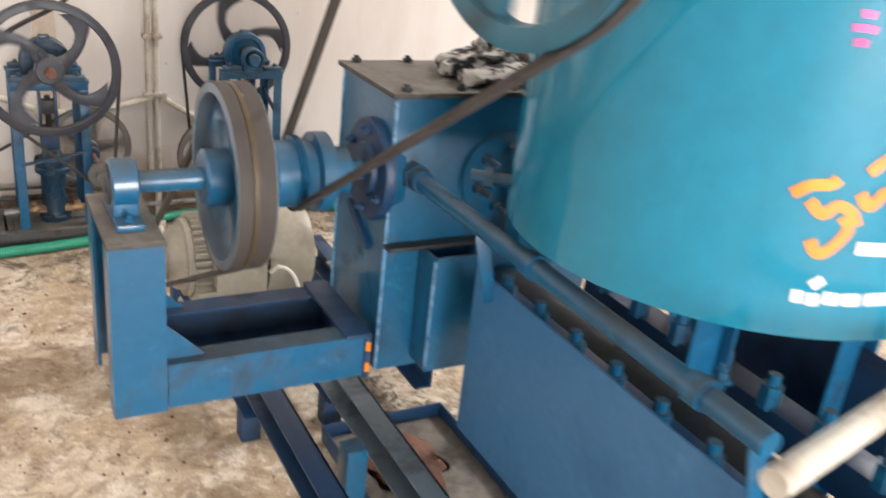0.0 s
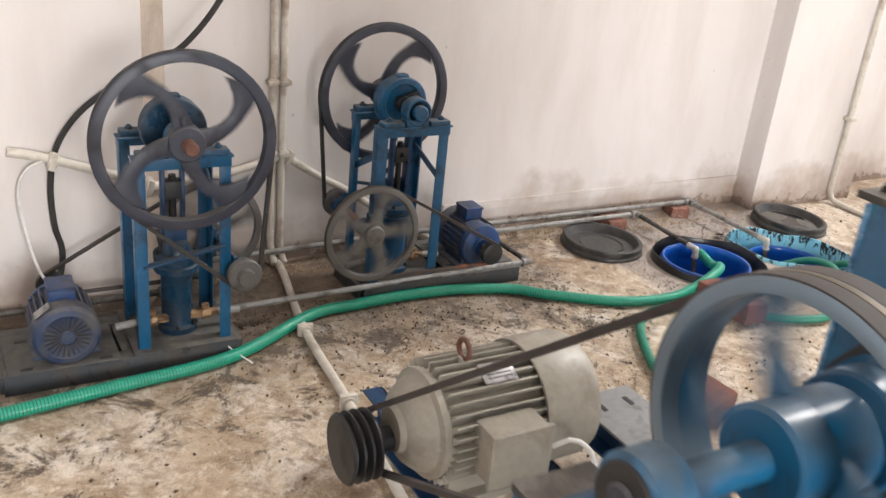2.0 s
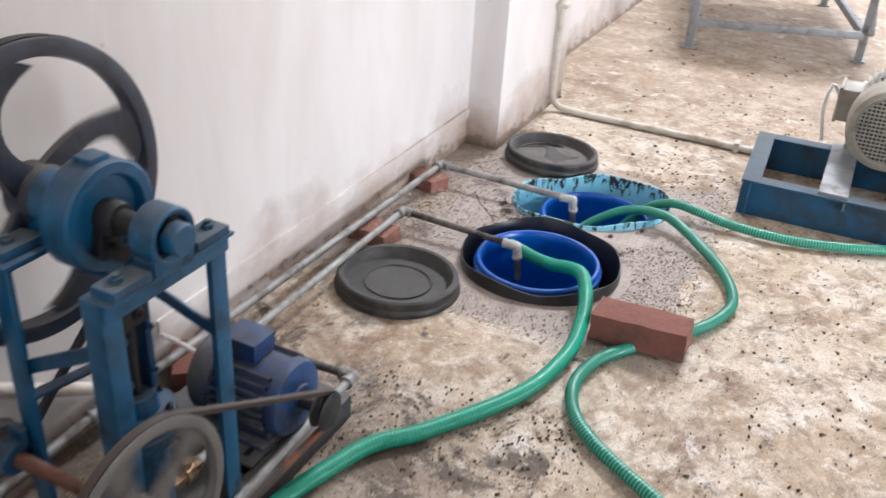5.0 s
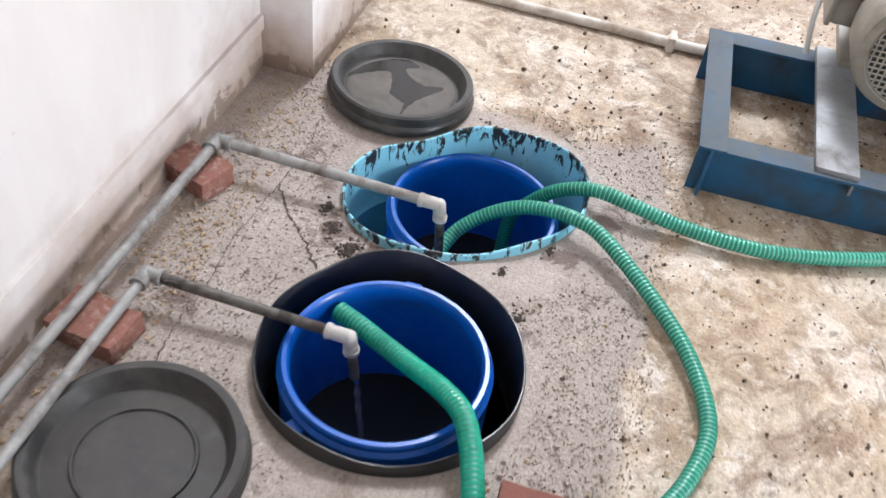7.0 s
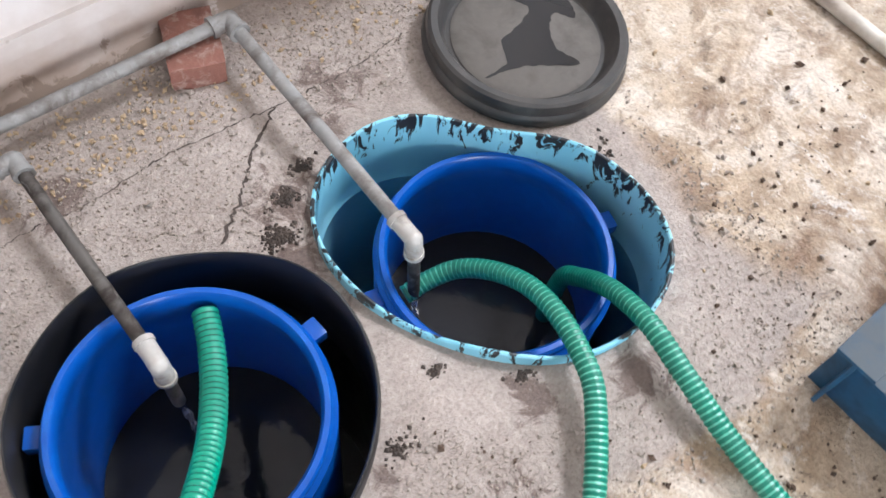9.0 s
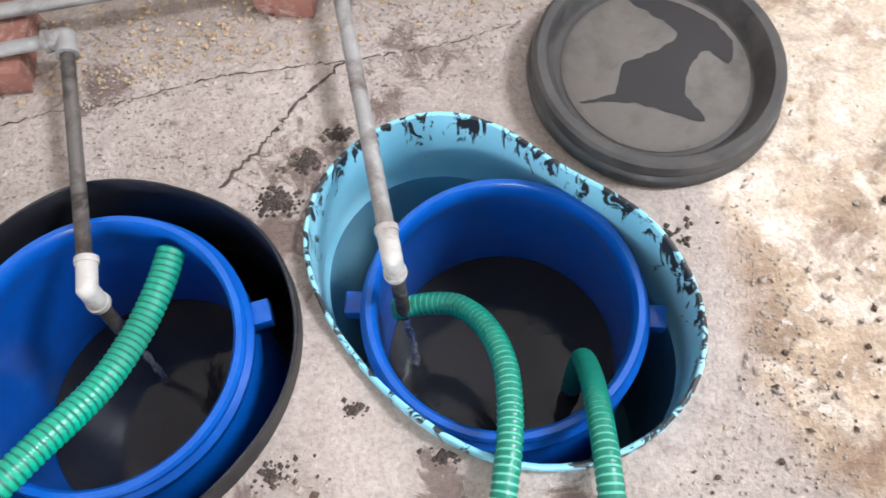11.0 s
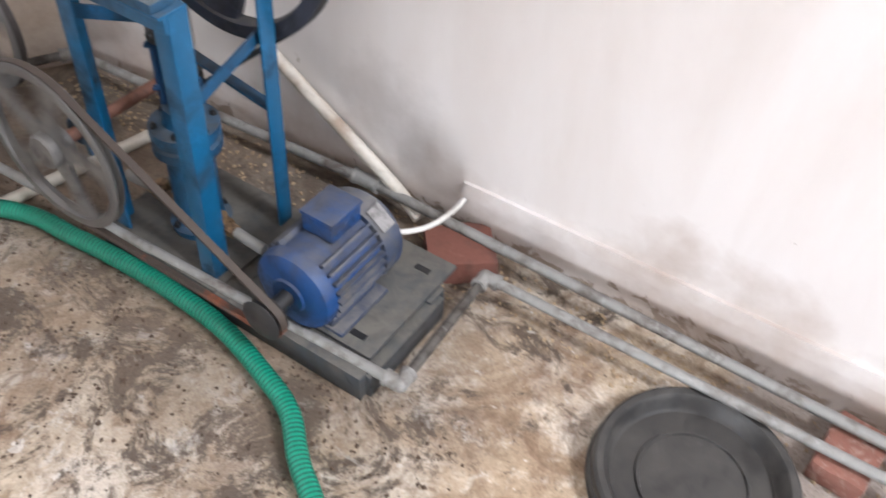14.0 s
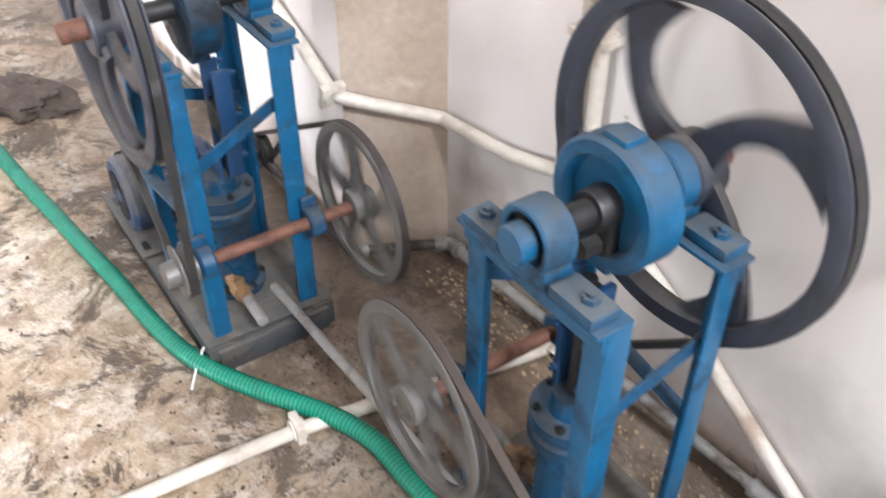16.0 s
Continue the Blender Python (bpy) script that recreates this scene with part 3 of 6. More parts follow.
def floor_sheet():
    bm = B()
    loops = [[(-5, -5), (9, -5), (9, 4.2), (-5, 4.2)]]
    for c, f in ((DRUM_K, ring_k), (DRUM_T, ring_t)):
        loops.append([(c[0] + f(2 * math.pi * i / 64) * math.cos(2 * math.pi * i / 64), c[1] + f(2 * math.pi * i / 64) * math.sin(2 * math.pi * i / 64)) for i in range(64)])
    edges = []
    for lp in loops:
        vs = [bm.verts.new((x, y, 0)) for x, y in lp]
        edges += [bm.edges.new((vs[i], vs[(i + 1) % len(vs)])) for i in range(len(vs))]
    bmesh.ops.triangle_fill(bm, use_beauty=True, use_dissolve=False, edges=edges, normal=(0, 0, 1))
    ob = new("floor", finish("floor", bm, FLOOR, smooth=False))
    return tagged(ob, "stained beige concrete floor with a rough cement patch", "floor", kind="structure")


floor_sheet()


def prism(name, outline, z0, z1, material, label, category, east=None):
    """A wall of a plan outline, from z0 to z1."""
    bm = B()
    lo = [bm.verts.new((x, y, z0)) for x, y in outline]
    hi = [bm.verts.new((x, y, z1)) for x, y in outline]
    n = len(outline)
    for i in range(n):
        bm.faces.new((lo[i], lo[(i + 1) % n], hi[(i + 1) % n], hi[i]))
    bm.faces.new(list(reversed(lo)))
    bm.faces.new(hi)
    if east:
        bmesh.ops.recalc_face_normals(bm, faces=bm.faces)
        for f in bm.faces:
            f.material_index = 1 if f.normal.x > 0.5 else 0
    ob = new(name, finish(name, bm, [material, east] if east else material, smooth=False))
    return tagged(ob, label, category, kind="structure")


prism("wall_north", [(0.407, 3.703), (0.9, 3.748), (1.5, WALL_Y), (3.05, 3.778), (3.05, 4.1), (0.407, 4.1)], -0.02, ROOF_Z, WALL, "white distempered wall stained brown along the floor", "wall")
prism("wall_north_west", [(-5, 3.527), (0.308, 3.527), (0.407, 3.703), (0.407, 4.1), (-5, 4.1)], -0.02, ROOF_Z, WALL, "white wall that stands proud with a splayed tan return", "wall", RETURN)
prism("column", [(3.05, 3.655), (3.76, 3.665), (3.76, 4.1), (3.05, 4.1)], -0.02, ROOF_Z, WALL, "white plastered column against the wall", "column")
prism("wall_north_east", [(3.76, 3.84), (9, 3.88), (9, 4.1), (3.76, 4.1)], -0.02, ROOF_Z, WALL, "white wall beyond the column", "wall")


def wall_with_hole(name, axis, at, thick, lo, hi, h0, h1, z0, z1):
    """A straight wall with one opening through it. axis: the one along which it runs."""
    bm = B()
    for a, b, c, d in ((lo, h0, -0.02, ROOF_Z), (h1, hi, -0.02, ROOF_Z), (h0, h1, -0.02, z0), (h0, h1, z1, ROOF_Z)):
        if b - a > 0.01 and d - c > 0.03:
            if axis == "y":
                box(bm, at + thick / 2, (a + b) / 2, (c + d) / 2, thick, b - a, d - c)
            else:
                box(bm, (a + b) / 2, at + thick / 2, (c + d) / 2, b - a, thick, d - c)
    ob = new(name, finish(name, bm, WALL, smooth=False))
    return tagged(ob, "assumed white wall out of view, with a wide opening", "wall", kind="structure")


# unseen walls that close the room; the west opening serves the fill lamp
wall_with_hole("wall_west", "y", -5.2, 0.2, -5, 4.1, 1.1, 3.5, 0.6, 2.6)
wall_with_hole("wall_east", "y", 9.0, 0.2, -5, 4.1, -0.8, 2.8, 0.0, 3.2)
wall_with_hole("wall_south", "x", -5.2, 0.2, -5.2, 9.2, -0.65, 2.05, 0.0, 2.9)
# ceiling assumed, its height set to suit the roof lamp
bm = B()
for x0, x1, y0, y1 in ((-5.2, 6.6, -5.2, 4.2), (8.4, 9.2, -5.2, 4.2), (6.6, 8.4, -5.2, 2.2), (6.6, 8.4, 4.0, 4.2)):
    box(bm, (x0 + x1) / 2, (y0 + y1) / 2, ROOF_Z + 0.06, x1 - x0, y1 - y0, 0.12)
tagged(new("ceiling", finish("ceiling", bm, CEIL, smooth=False)), "assumed white ceiling out of view, with a roof light", "ceiling", kind="structure")
bm = B()
box(bm, 2, -0.5, -0.80, 60, 60, 0.1)
tagged(new("ground", finish("ground", bm, FLOOR, smooth=False)), "bare ground under and outside the building", "ground", kind="structure")


prism("trim", [(1.455, 3.757), (3.045, 3.768), (3.045, 3.80), (1.455, 3.80)], 0.102, 0.136, WALL, "white casing strip along the foot of the wall", "trim")


# ---- buried drums ----
def buried_drum(name, centre, f, rim_z, material, label, wall=0.004, lip=0.006):
    bm = B()
    seg, rows = 64, [(0.0, rim_z), (0.002, rim_z + lip * 0.5), (wall, rim_z + lip * 0.5), (wall + 0.002, rim_z), (wall, -0.10), (wall, -0.12), (wall + 0.004, -0.13), (wall, -0.14), (wall, -0.55)]
    rings = []
    for inset, z in rows:
        rings.append([bm.verts.new(((f(2 * math.pi * i / seg) - inset) * math.cos(2 * math.pi * i / seg), (f(2 * math.pi * i / seg) - inset) * math.sin(2 * math.pi * i / seg), z + (0.006 * math.sin(5.0 * i / seg * 2 * math.pi) if z > -0.05 else 0))) for i in range(seg)])
    base = [bm.verts.new((v.co.x, v.co.y, -0.3)) for v in rings[0]]
    rings = [base] + rings
    for a, b in zip(rings, rings[1:]):
        for i in range(seg):
            bm.faces.new((a[i], a[(i + 1) % seg], b[(i + 1) % seg], b[i]))
    bm.faces.new(rings[-1])
    return solo(name, bm, material, label, "drum", at=pose(centre[0], centre[1], 0))


buried_drum("buried_drum", DRUM_K, ring_k, 0.028, DRUM_BLACK, "black plastic drum sunk in the floor", lip=0.008)
buried_drum("buried_drum", DRUM_T, ring_t, 0.018, DRUM_TEAL, "dented pale blue drum sunk in the floor, paint peeling", lip=0.004)


def inner_drum(centre, rim_z, level, label, tabs):
    d = thing("blue_drum", pose(centre[0], centre[1], rim_z), label, "drum", "blue drums in the floor")
    bm = B()
    R = 0.168
    lathe(bm, [(R + 0.006, -0.5), (R + 0.008, -0.06), (R + 0.002, -0.05), (R + 0.002, -0.035), (R + 0.009, -0.03), (R + 0.010, -0.018), (R + 0.003, -0.012), (R + 0.004, -0.002), (R + 0.001, 0.003), (R - 0.006, 0.003), (R - 0.010, -0.002),
               (R - 0.012, -0.02), (R - 0.008, -0.035), (R - 0.006, -0.06), (R - 0.004, -0.5), (0.0, -0.5)], seg=72)
    part("shell", bm, DRUM_BLUE, d)
    for a in tabs:
        bm = B()
        box(bm, (R + 0.018) * math.cos(a), (R + 0.018) * math.sin(a), -0.035, 0.026, 0.03, 0.022, 0.003, Matrix.Rotation(a, 4, "Z"))
        part("lug", bm, DRUM_BLUE, d)
    bm = B()
    lathe(bm, [(0.0, level), (0.1, level), (R - 0.006, level)], seg=48)
    solo("water", bm, WATER, "dark still liquid in a blue drum", "liquid", at=pose(centre[0], centre[1], rim_z))
    return d


inner_drum((2.350, 3.226), 0.018, -0.255, "bright blue plastic drum with dark liquid, inside a black drum", (radians(5), radians(150)))
inner_drum((2.824, 3.206), -0.040, -0.225, "bright blue plastic drum with dark liquid, inside a pale blue drum", (radians(-15), radians(165)))


def drum_lid(at, label, wet):
    d = thing("drum_lid", at, label, "lid", "black drum lids")
    bm = B()
    lathe(bm, [(0.0, 0.012), (0.0832, 0.012), (0.085, 0.016), (0.0888, 0.016), (0.0907, 0.012), (0.1276, 0.011), (0.1332, 0.016), (0.138, 0.034), (0.1436, 0.041), (0.154, 0.042), (0.1588, 0.038), (0.1607, 0.028), (0.1588, 0.018), (0.1625, 0.014), (0.1654, 0.006), (0.1644, 0.0), (0.0, 0.0)], seg=72)
    part("disc", bm, LID_BLACK, d)
    if wet:
        # a film of water with tongues that leaves dry islands
        bm = B()
        tongues = ((-0.02, 0.125), (0.04, 0.054), (0.02, 0.03), (-0.04, 0.013), (-0.062, -0.026), (-0.112, -0.03), (-0.042, -0.046), (0.035, -0.09), (0.026, -0.045), (0.04, -0.012), (0.07, 0.012), (0.092, -0.012), (0.108, 0.014), (0.09, 0.06), (0.045, 0.10))
        loop = smooth_path([(x, y, 0.0168) for x, y in tongues] + [(-0.02, 0.1249, 0.0168)], 0.004)[:-1]
        loop = [p + Vector((0.003 * noise.noise(p * 90), 0.003 * noise.noise(p * 90 + Vector((7, 0, 0))), 0)) for p in loop]
        vs = [bm.verts.new(p) for p in loop]
        edges = [bm.edges.new((vs[k], vs[(k + 1) % len(vs)])) for k in range(len(vs))]
        bmesh.ops.triangle_fill(bm, use_beauty=True, use_dissolve=False, edges=edges, normal=(0, 0, 1))
        part("puddle", bm, FILM, d, "thin film of water")
        bm = B()
        lathe(bm, [(0.0, 0.0162), (0.112, 0.0162), (0.121, 0.0125)], seg=48)
        part("dust", bm, LID_DUST, d, "grey dried silt")
    return d


drum_lid(pose(2.049, 3.503, 0, 1.5, 1, 20), "dusty black plastic drum lid lying on the floor", False)
drum_lid(pose(3.078, 3.455, 0.006, 2, 2, 0), "black plastic drum lid with a puddle, lying on the floor", True)


# ---- hoses ----
def hose(points, label, pale, radius=0.018):
    bm = B()
    path = smooth_path(points, 0.0028)
    sweep(bm, path, radius, 14, rib=lambda i: (0.90, 1.0, 1.0)[i % 3], slots=lambda i: (1 if i % 3 == 2 else 3) if pale else (2 if i % 3 == 2 else 0))
    me = bpy.data.meshes.new("hose")
    bmesh.ops.recalc_face_normals(bm, faces=bm.faces)
    bm.to_mesh(me)
    bm.free()
    for m in (HOSE, HOSE_PALE, HOSE_DARK, HOSE_DEEP):
        me.materials.append(m)
    return tagged(new("hose", me), label, "hose", "green suction hoses")


hose([(-0.9, 2.95, 0.02), (-0.45, 2.99, 0.02), (-0.148, 3.03, 0.02), (0.11, 3.065, 0.02), (0.44, 3.117, 0.02), (0.73, 3.275, 0.022), (0.89, 3.302, 0.02), (1.07, 3.312, 0.02), (1.25, 3.303, 0.02), (1.38, 3.270, 0.02), (1.47, 3.235, 0.02), (1.56, 3.162, 0.02), (1.77, 3.042, 0.02), (1.948, 3.003, 0.024), (2.06, 3.008, 0.04), (2.16, 3.030, 0.058), (2.247, 3.068, 0.066), (2.297, 3.115, 0.050), (2.351, 3.181, 0.014), (2.391, 3.245, -0.004), (2.419, 3.30, -0.008), (2.437, 3.346, -0.008)], "green ribbed suction hose running over the floor into a drum", False)
hose([(1.33, 2.13, 0.02), (1.42, 2.33, 0.02), (1.518, 2.485, 0.02), (1.585, 2.672, 0.02), (1.712, 2.875, 0.02), (1.835, 2.948, 0.02), (1.96, 2.94, 0.02), (2.06, 2.885, 0.02), (2.13, 2.83, 0.02), (2.21, 2.772, 0.02), (2.30, 2.725, 0.02), (2.41, 2.706, 0.022), (2.545, 2.755, 0.022), (2.662, 2.845, 0.028), (2.750, 2.94, 0.040), (2.777, 2.994, 0.042), (2.796, 3.059, 0.030), (2.803, 3.122, 0.006), (2.793, 3.18, -0.030), (2.768, 3.222, -0.062), (2.730, 3.240, -0.082), (2.690, 3.245, -0.094)], "green ribbed hose looping from a brick into a drum", True, 0.0148)
hose([(3.06, 2.10, 0.02), (2.985, 2.30, 0.02), (2.915, 2.45, 0.02), (2.872, 2.58, 0.02), (2.853, 2.68, 0.024), (2.858, 2.80, 0.026), (2.868, 2.90, 0.038), (2.880, 2.979, 0.040), (2.893, 3.051, 0.004), (2.906, 3.109, -0.066), (2.911, 3.140, -0.13), (2.912, 3.145, -0.30)], "green ribbed hose running from a drum towards a motor stand", True, 0.0148)


# ---- bricks ----
def brick(at, size, material, label, seed):
    rnd = random.Random(seed)
    bm = B()
    box(bm, 0, 0, size[2] / 2, *size)
    bmesh.ops.subdivide_edges(bm, edges=bm.edges[:], cuts=5, use_grid_fill=True)
    for v in bm.verts:
        n = noise.noise_vector(v.co * 18 + Vector((seed, 0, 0)))
        edge = sum(abs(abs(v.co[k] - (size[2] / 2 if k == 2 else 0)) - size[k] / 2) < 1e-5 for k in range(3))
        v.co += n * (0.002 if edge < 2 else 0.005)
        if edge >= 2:
            v.co -= Vector((v.co.x, v.co.y, v.co.z - size[2] / 2)) * 0.03 * rnd.random()
        v.co.z = max(v.co.z, 0.0)
    return solo("brick", bm, material, label, "brick", "loose bricks", at=at)


brick(pose(2.112, 2.873, 0.012, 3, 2, 91), (0.23, 0.105, 0.072), BRICK, "dark red brick lying across a green hose", 1)
brick(pose(1.502, 2.400, 0.018, 4, -6, 12), (0.20, 0.105, 0.07), BRICK, "dark red brick with a chipped corner, laid on a hose", 2)
brick(pose(2.236, 3.685, 0, 0, 0, 84), (0.13, 0.085, 0.045), BRICK_PINK, "broken pink brick under a pipe beside the wall", 3)
brick(pose(2.640, 3.720, 0, 0, 0, 70), (0.115, 0.08, 0.045), BRICK_PINK, "broken pink brick under the pipe elbow", 4)
brick(pose(1.495, 3.695, 0, 0, 0, 40), (0.13, 0.11, 0.05), BRICK, "red brick beside the pump motor and wall", 5)


# ---- galvanised pipes on the floor ----
def elbow(bm, p, r):
    bmesh.ops.create_icosphere(bm, subdivisions=3, radius=r, matrix=Matrix.Translation(p))


def pipe_run(name, pts, r, label, dark_from, nozzle):
    d = thing(name, pose(0, 0, 0), label, "pipe", "galvanised pipes")
    for i, (a, b) in enumerate(zip(pts, pts[1:])):
        bm = B()
        rod(bm, a, b, r, 18)
        part("pipe", bm, GALV_DARK if i in dark_from else GALV, d)
        v = (Vector(b) - Vector(a)).normalized()
        if i < len(pts) - 2:
            bm = B()
            elbow(bm, b, r * 1.45)
            w = (Vector(pts[i + 2]) - Vector(b)).normalized()
            rod(bm, Vector(b) - v * r * 2.4, b, r * 1.4)
            rod(bm, b, Vector(b) + w * r * 2.4, r * 1.4)
            rod(bm, Vector(b) - v * r * 3.0, Vector(b) - v * r * 2.2, r * 1.6)
            rod(bm, Vector(b) + w * r * 2.2, Vector(b) + w * r * 3.0, r * 1.6)
            part("elbow", bm, GALV, d)
    if nozzle:
        e = Vector(pts[-1])
        bm = B()
        rod(bm, e + Vector((0, 0.036, 0.0)), e, 0.0125)
        elbow(bm, e, 0.0128)
        rod(bm, e, e + Vector((0, -0.004, -0.034)), 0.0125)
        rod(bm, e + Vector((0, 0.032, 0)), e + Vector((0, 0.04, 0)), 0.0142)
        rod(bm, e + Vector((0, -0.004, -0.028)), e + Vector((0, -0.004, -0.036)), 0.0142)
        part("plastic_elbow", bm, PVC_OLD, d, "greyish white plastic elbow")
        bm = B()
        rod(bm, e + Vector((0, -0.004, -0.03)), e + Vector((0, -0.012, nozzle)), 0.009)
        part("outlet", bm, GALV_DARK, d)
    return d


pipe_run("water_pipe", [(0.38, 3.31, 0.065), (1.594, 3.362, 0.055), (1.580, 3.645, 0.055), (2.340, 3.648, 0.058), (2.351, 3.292, 0.040)], 0.0095, "galvanised water pipe from the pumps to a drum", (1, 3), -0.10)
pipe_run("water_pipe", [(-0.6, 3.49, 0.055), (0.36, 3.50, 0.055), (0.45, 3.68, 0.055), (1.25, 3.728, 0.055), (2.700, 3.705, 0.060), (2.702, 3.250, 0.052)], 0.0105, "galvanised water pipe along the wall to a drum", (0, 1), -0.15)
for x, y, z1, z0 in ((2.351, 3.278, -0.05, -0.238), (2.702, 3.237, -0.10, -0.266)):
    bm = B()
    path = smooth_path([(x, y, z1), (x + 0.002, y - 0.006, (z1 + z0) / 2), (x + 0.001, y - 0.016, z0)], 0.012)
    sweep(bm, path, 0.006, 10, rib=lambda i: 0.8 + 0.25 * math.sin(i * 1.7))
    solo("water_stream", bm, STREAM, "thin stream of water falling into a drum", "water")


# ---- white conduits and cables ----
def conduit(name, pts, r, label, clips=(), wide=1.0, material=None, step=0.02, category="pipe"):
    d = thing(name, pose(0, 0, 0), label, category)
    bm = B()
    sweep(bm, smooth_path(pts, step), r, 14, wide=wide)
    part("pipe", bm, material or PVC, d)
    for c, ax in clips:
        bm = B()
        v = Vector(ax)
        rod(bm, Vector(c) - v * 0.012, Vector(c) + v * 0.012, r * 1.5)
        box(bm, *c, r * 3.6, r * 3.6, r * 1.2, 0.002, v.to_track_quat("Z", "Y").to_matrix().to_4x4())
        part("collar", bm, PVC, d)
    return d


conduit("floor_conduit", [(0.775, 3.71, 0.012), (0.757, 3.58, 0.012), (0.69, 3.22, 0.012), (0.657, 2.82, 0.012), (0.615, 2.40, 0.012), (0.58, 2.0, 0.012)], 0.013, "white plastic conduit lying on the floor", [((0.686, 3.20, 0.014), (0.11, 1, 0)), ((0.655, 2.80, 0.014), (0.11, 1, 0))])
for x in (0.752, 0.785):
    conduit("wall_conduit", [(x, 3.718, 3.3), (x, 3.718, 2.0), (x, 3.718, 1.0), (x, 3.718, 0.4), (x, 3.718, 0.10), (x + 0.005, 3.70, 0.03), (x + 0.005, 3.68, 0.014)], 0.0125, "white plastic conduit running down the wall", [((x, 3.718, 0.64), (0, 0, 1)), ((x, 3.718, 0.40), (0, 0, 1))])
conduit("wall_conduit", [(0.79, 3.722, 0.392), (0.92, 3.73, 0.308), (1.03, 3.735, 0.245), (1.17, 3.738, 0.153), (1.27, 3.738, 0.092), (1.33, 3.735, 0.055), (1.38, 3.725, 0.026)], 0.0135, "white conduit sloping down the wall to a motor", [((0.81, 3.722, 0.383), (1, 0, -0.5))])
conduit("wall_conduit", [(0.77, 3.715, 0.388), (0.606, 3.70, 0.352), (0.44, 3.685, 0.340), (0.405, 3.67, 0.342), (0.318, 3.515, 0.392), (0.285, 3.508, 0.408), (0.188, 3.51, 0.446), (0.045, 3.51, 0.497), (-0.05, 3.51, 0.52)], 0.0135, "white conduit across the wall return", [((0.06, 3.508, 0.49), (1, 0, -0.3)), ((0.31, 3.505, 0.395), (1, 0, -0.3))])
conduit("wall_conduit", [(3.575, 3.642, 3.3), (3.575, 3.642, 1.5), (3.575, 3.642, 0.6), (3.575, 3.642, 0.12), (3.573, 3.63, 0.04), (3.57, 3.57, 0.016), (3.565, 3.32, 0.014), (3.565, 3.05, 0.014), (3.56, 2.88, 0.014), (3.56, 2.80, 0.016)], 0.0135, "white conduit down the column and over the floor", [((3.575, 3.642, 0.42), (0, 0, 1)), ((3.56, 2.90, 0.014), (0, 1, 0))])
conduit("wall_cable", [(0.66, 3.62, 1.12), (0.523, 3.52, 0.923), (0.43, 3.512, 0.81), (0.367, 3.512, 0.767), (0.27, 3.512, 0.715), (0.176, 3.512, 0.653), (0.115, 3.512, 0.595), (0.069, 3.512, 0.516), (0.050, 3.512, 0.411), (0.053, 3.512, 0.295), (0.068, 3.512, 0.222), (0.055, 3.49, 0.15), (0.03, 3.43, 0.10)], 0.0085, "thick black cable hanging down the wall", material=RUBBER, category="cable")
conduit("wall_wire", [(0.035, 3.50, 0.492), (-0.010, 3.50, 0.468), (-0.033, 3.50, 0.402), (-0.022, 3.49, 0.285), (-0.003, 3.45, 0.20), (0.02, 3.38, 0.175), (0.033, 3.28, 0.225)], 0.004, "thin white wire looping to the pump motor", material=WIRE_WHITE, category="cable")
conduit("wall_wire", [(1.46, 3.756, 0.098), (1.459, 3.71, 0.096), (1.445, 3.64, 0.102), (1.418, 3.56, 0.140), (1.392, 3.50, 0.200)], 0.005, "white wire from the wall to the pump motor", material=WIRE_WHITE, category="cable")
conduit("hose_tie", [(0.40, 3.19, 0.012), (0.425, 3.155, 0.045), (0.45, 3.12, 0.03), (0.49, 3.085, 0.006)], 0.0022, "bit of white wire tied round the green hose", material=WIRE_WHITE, category="wire", step=0.006)


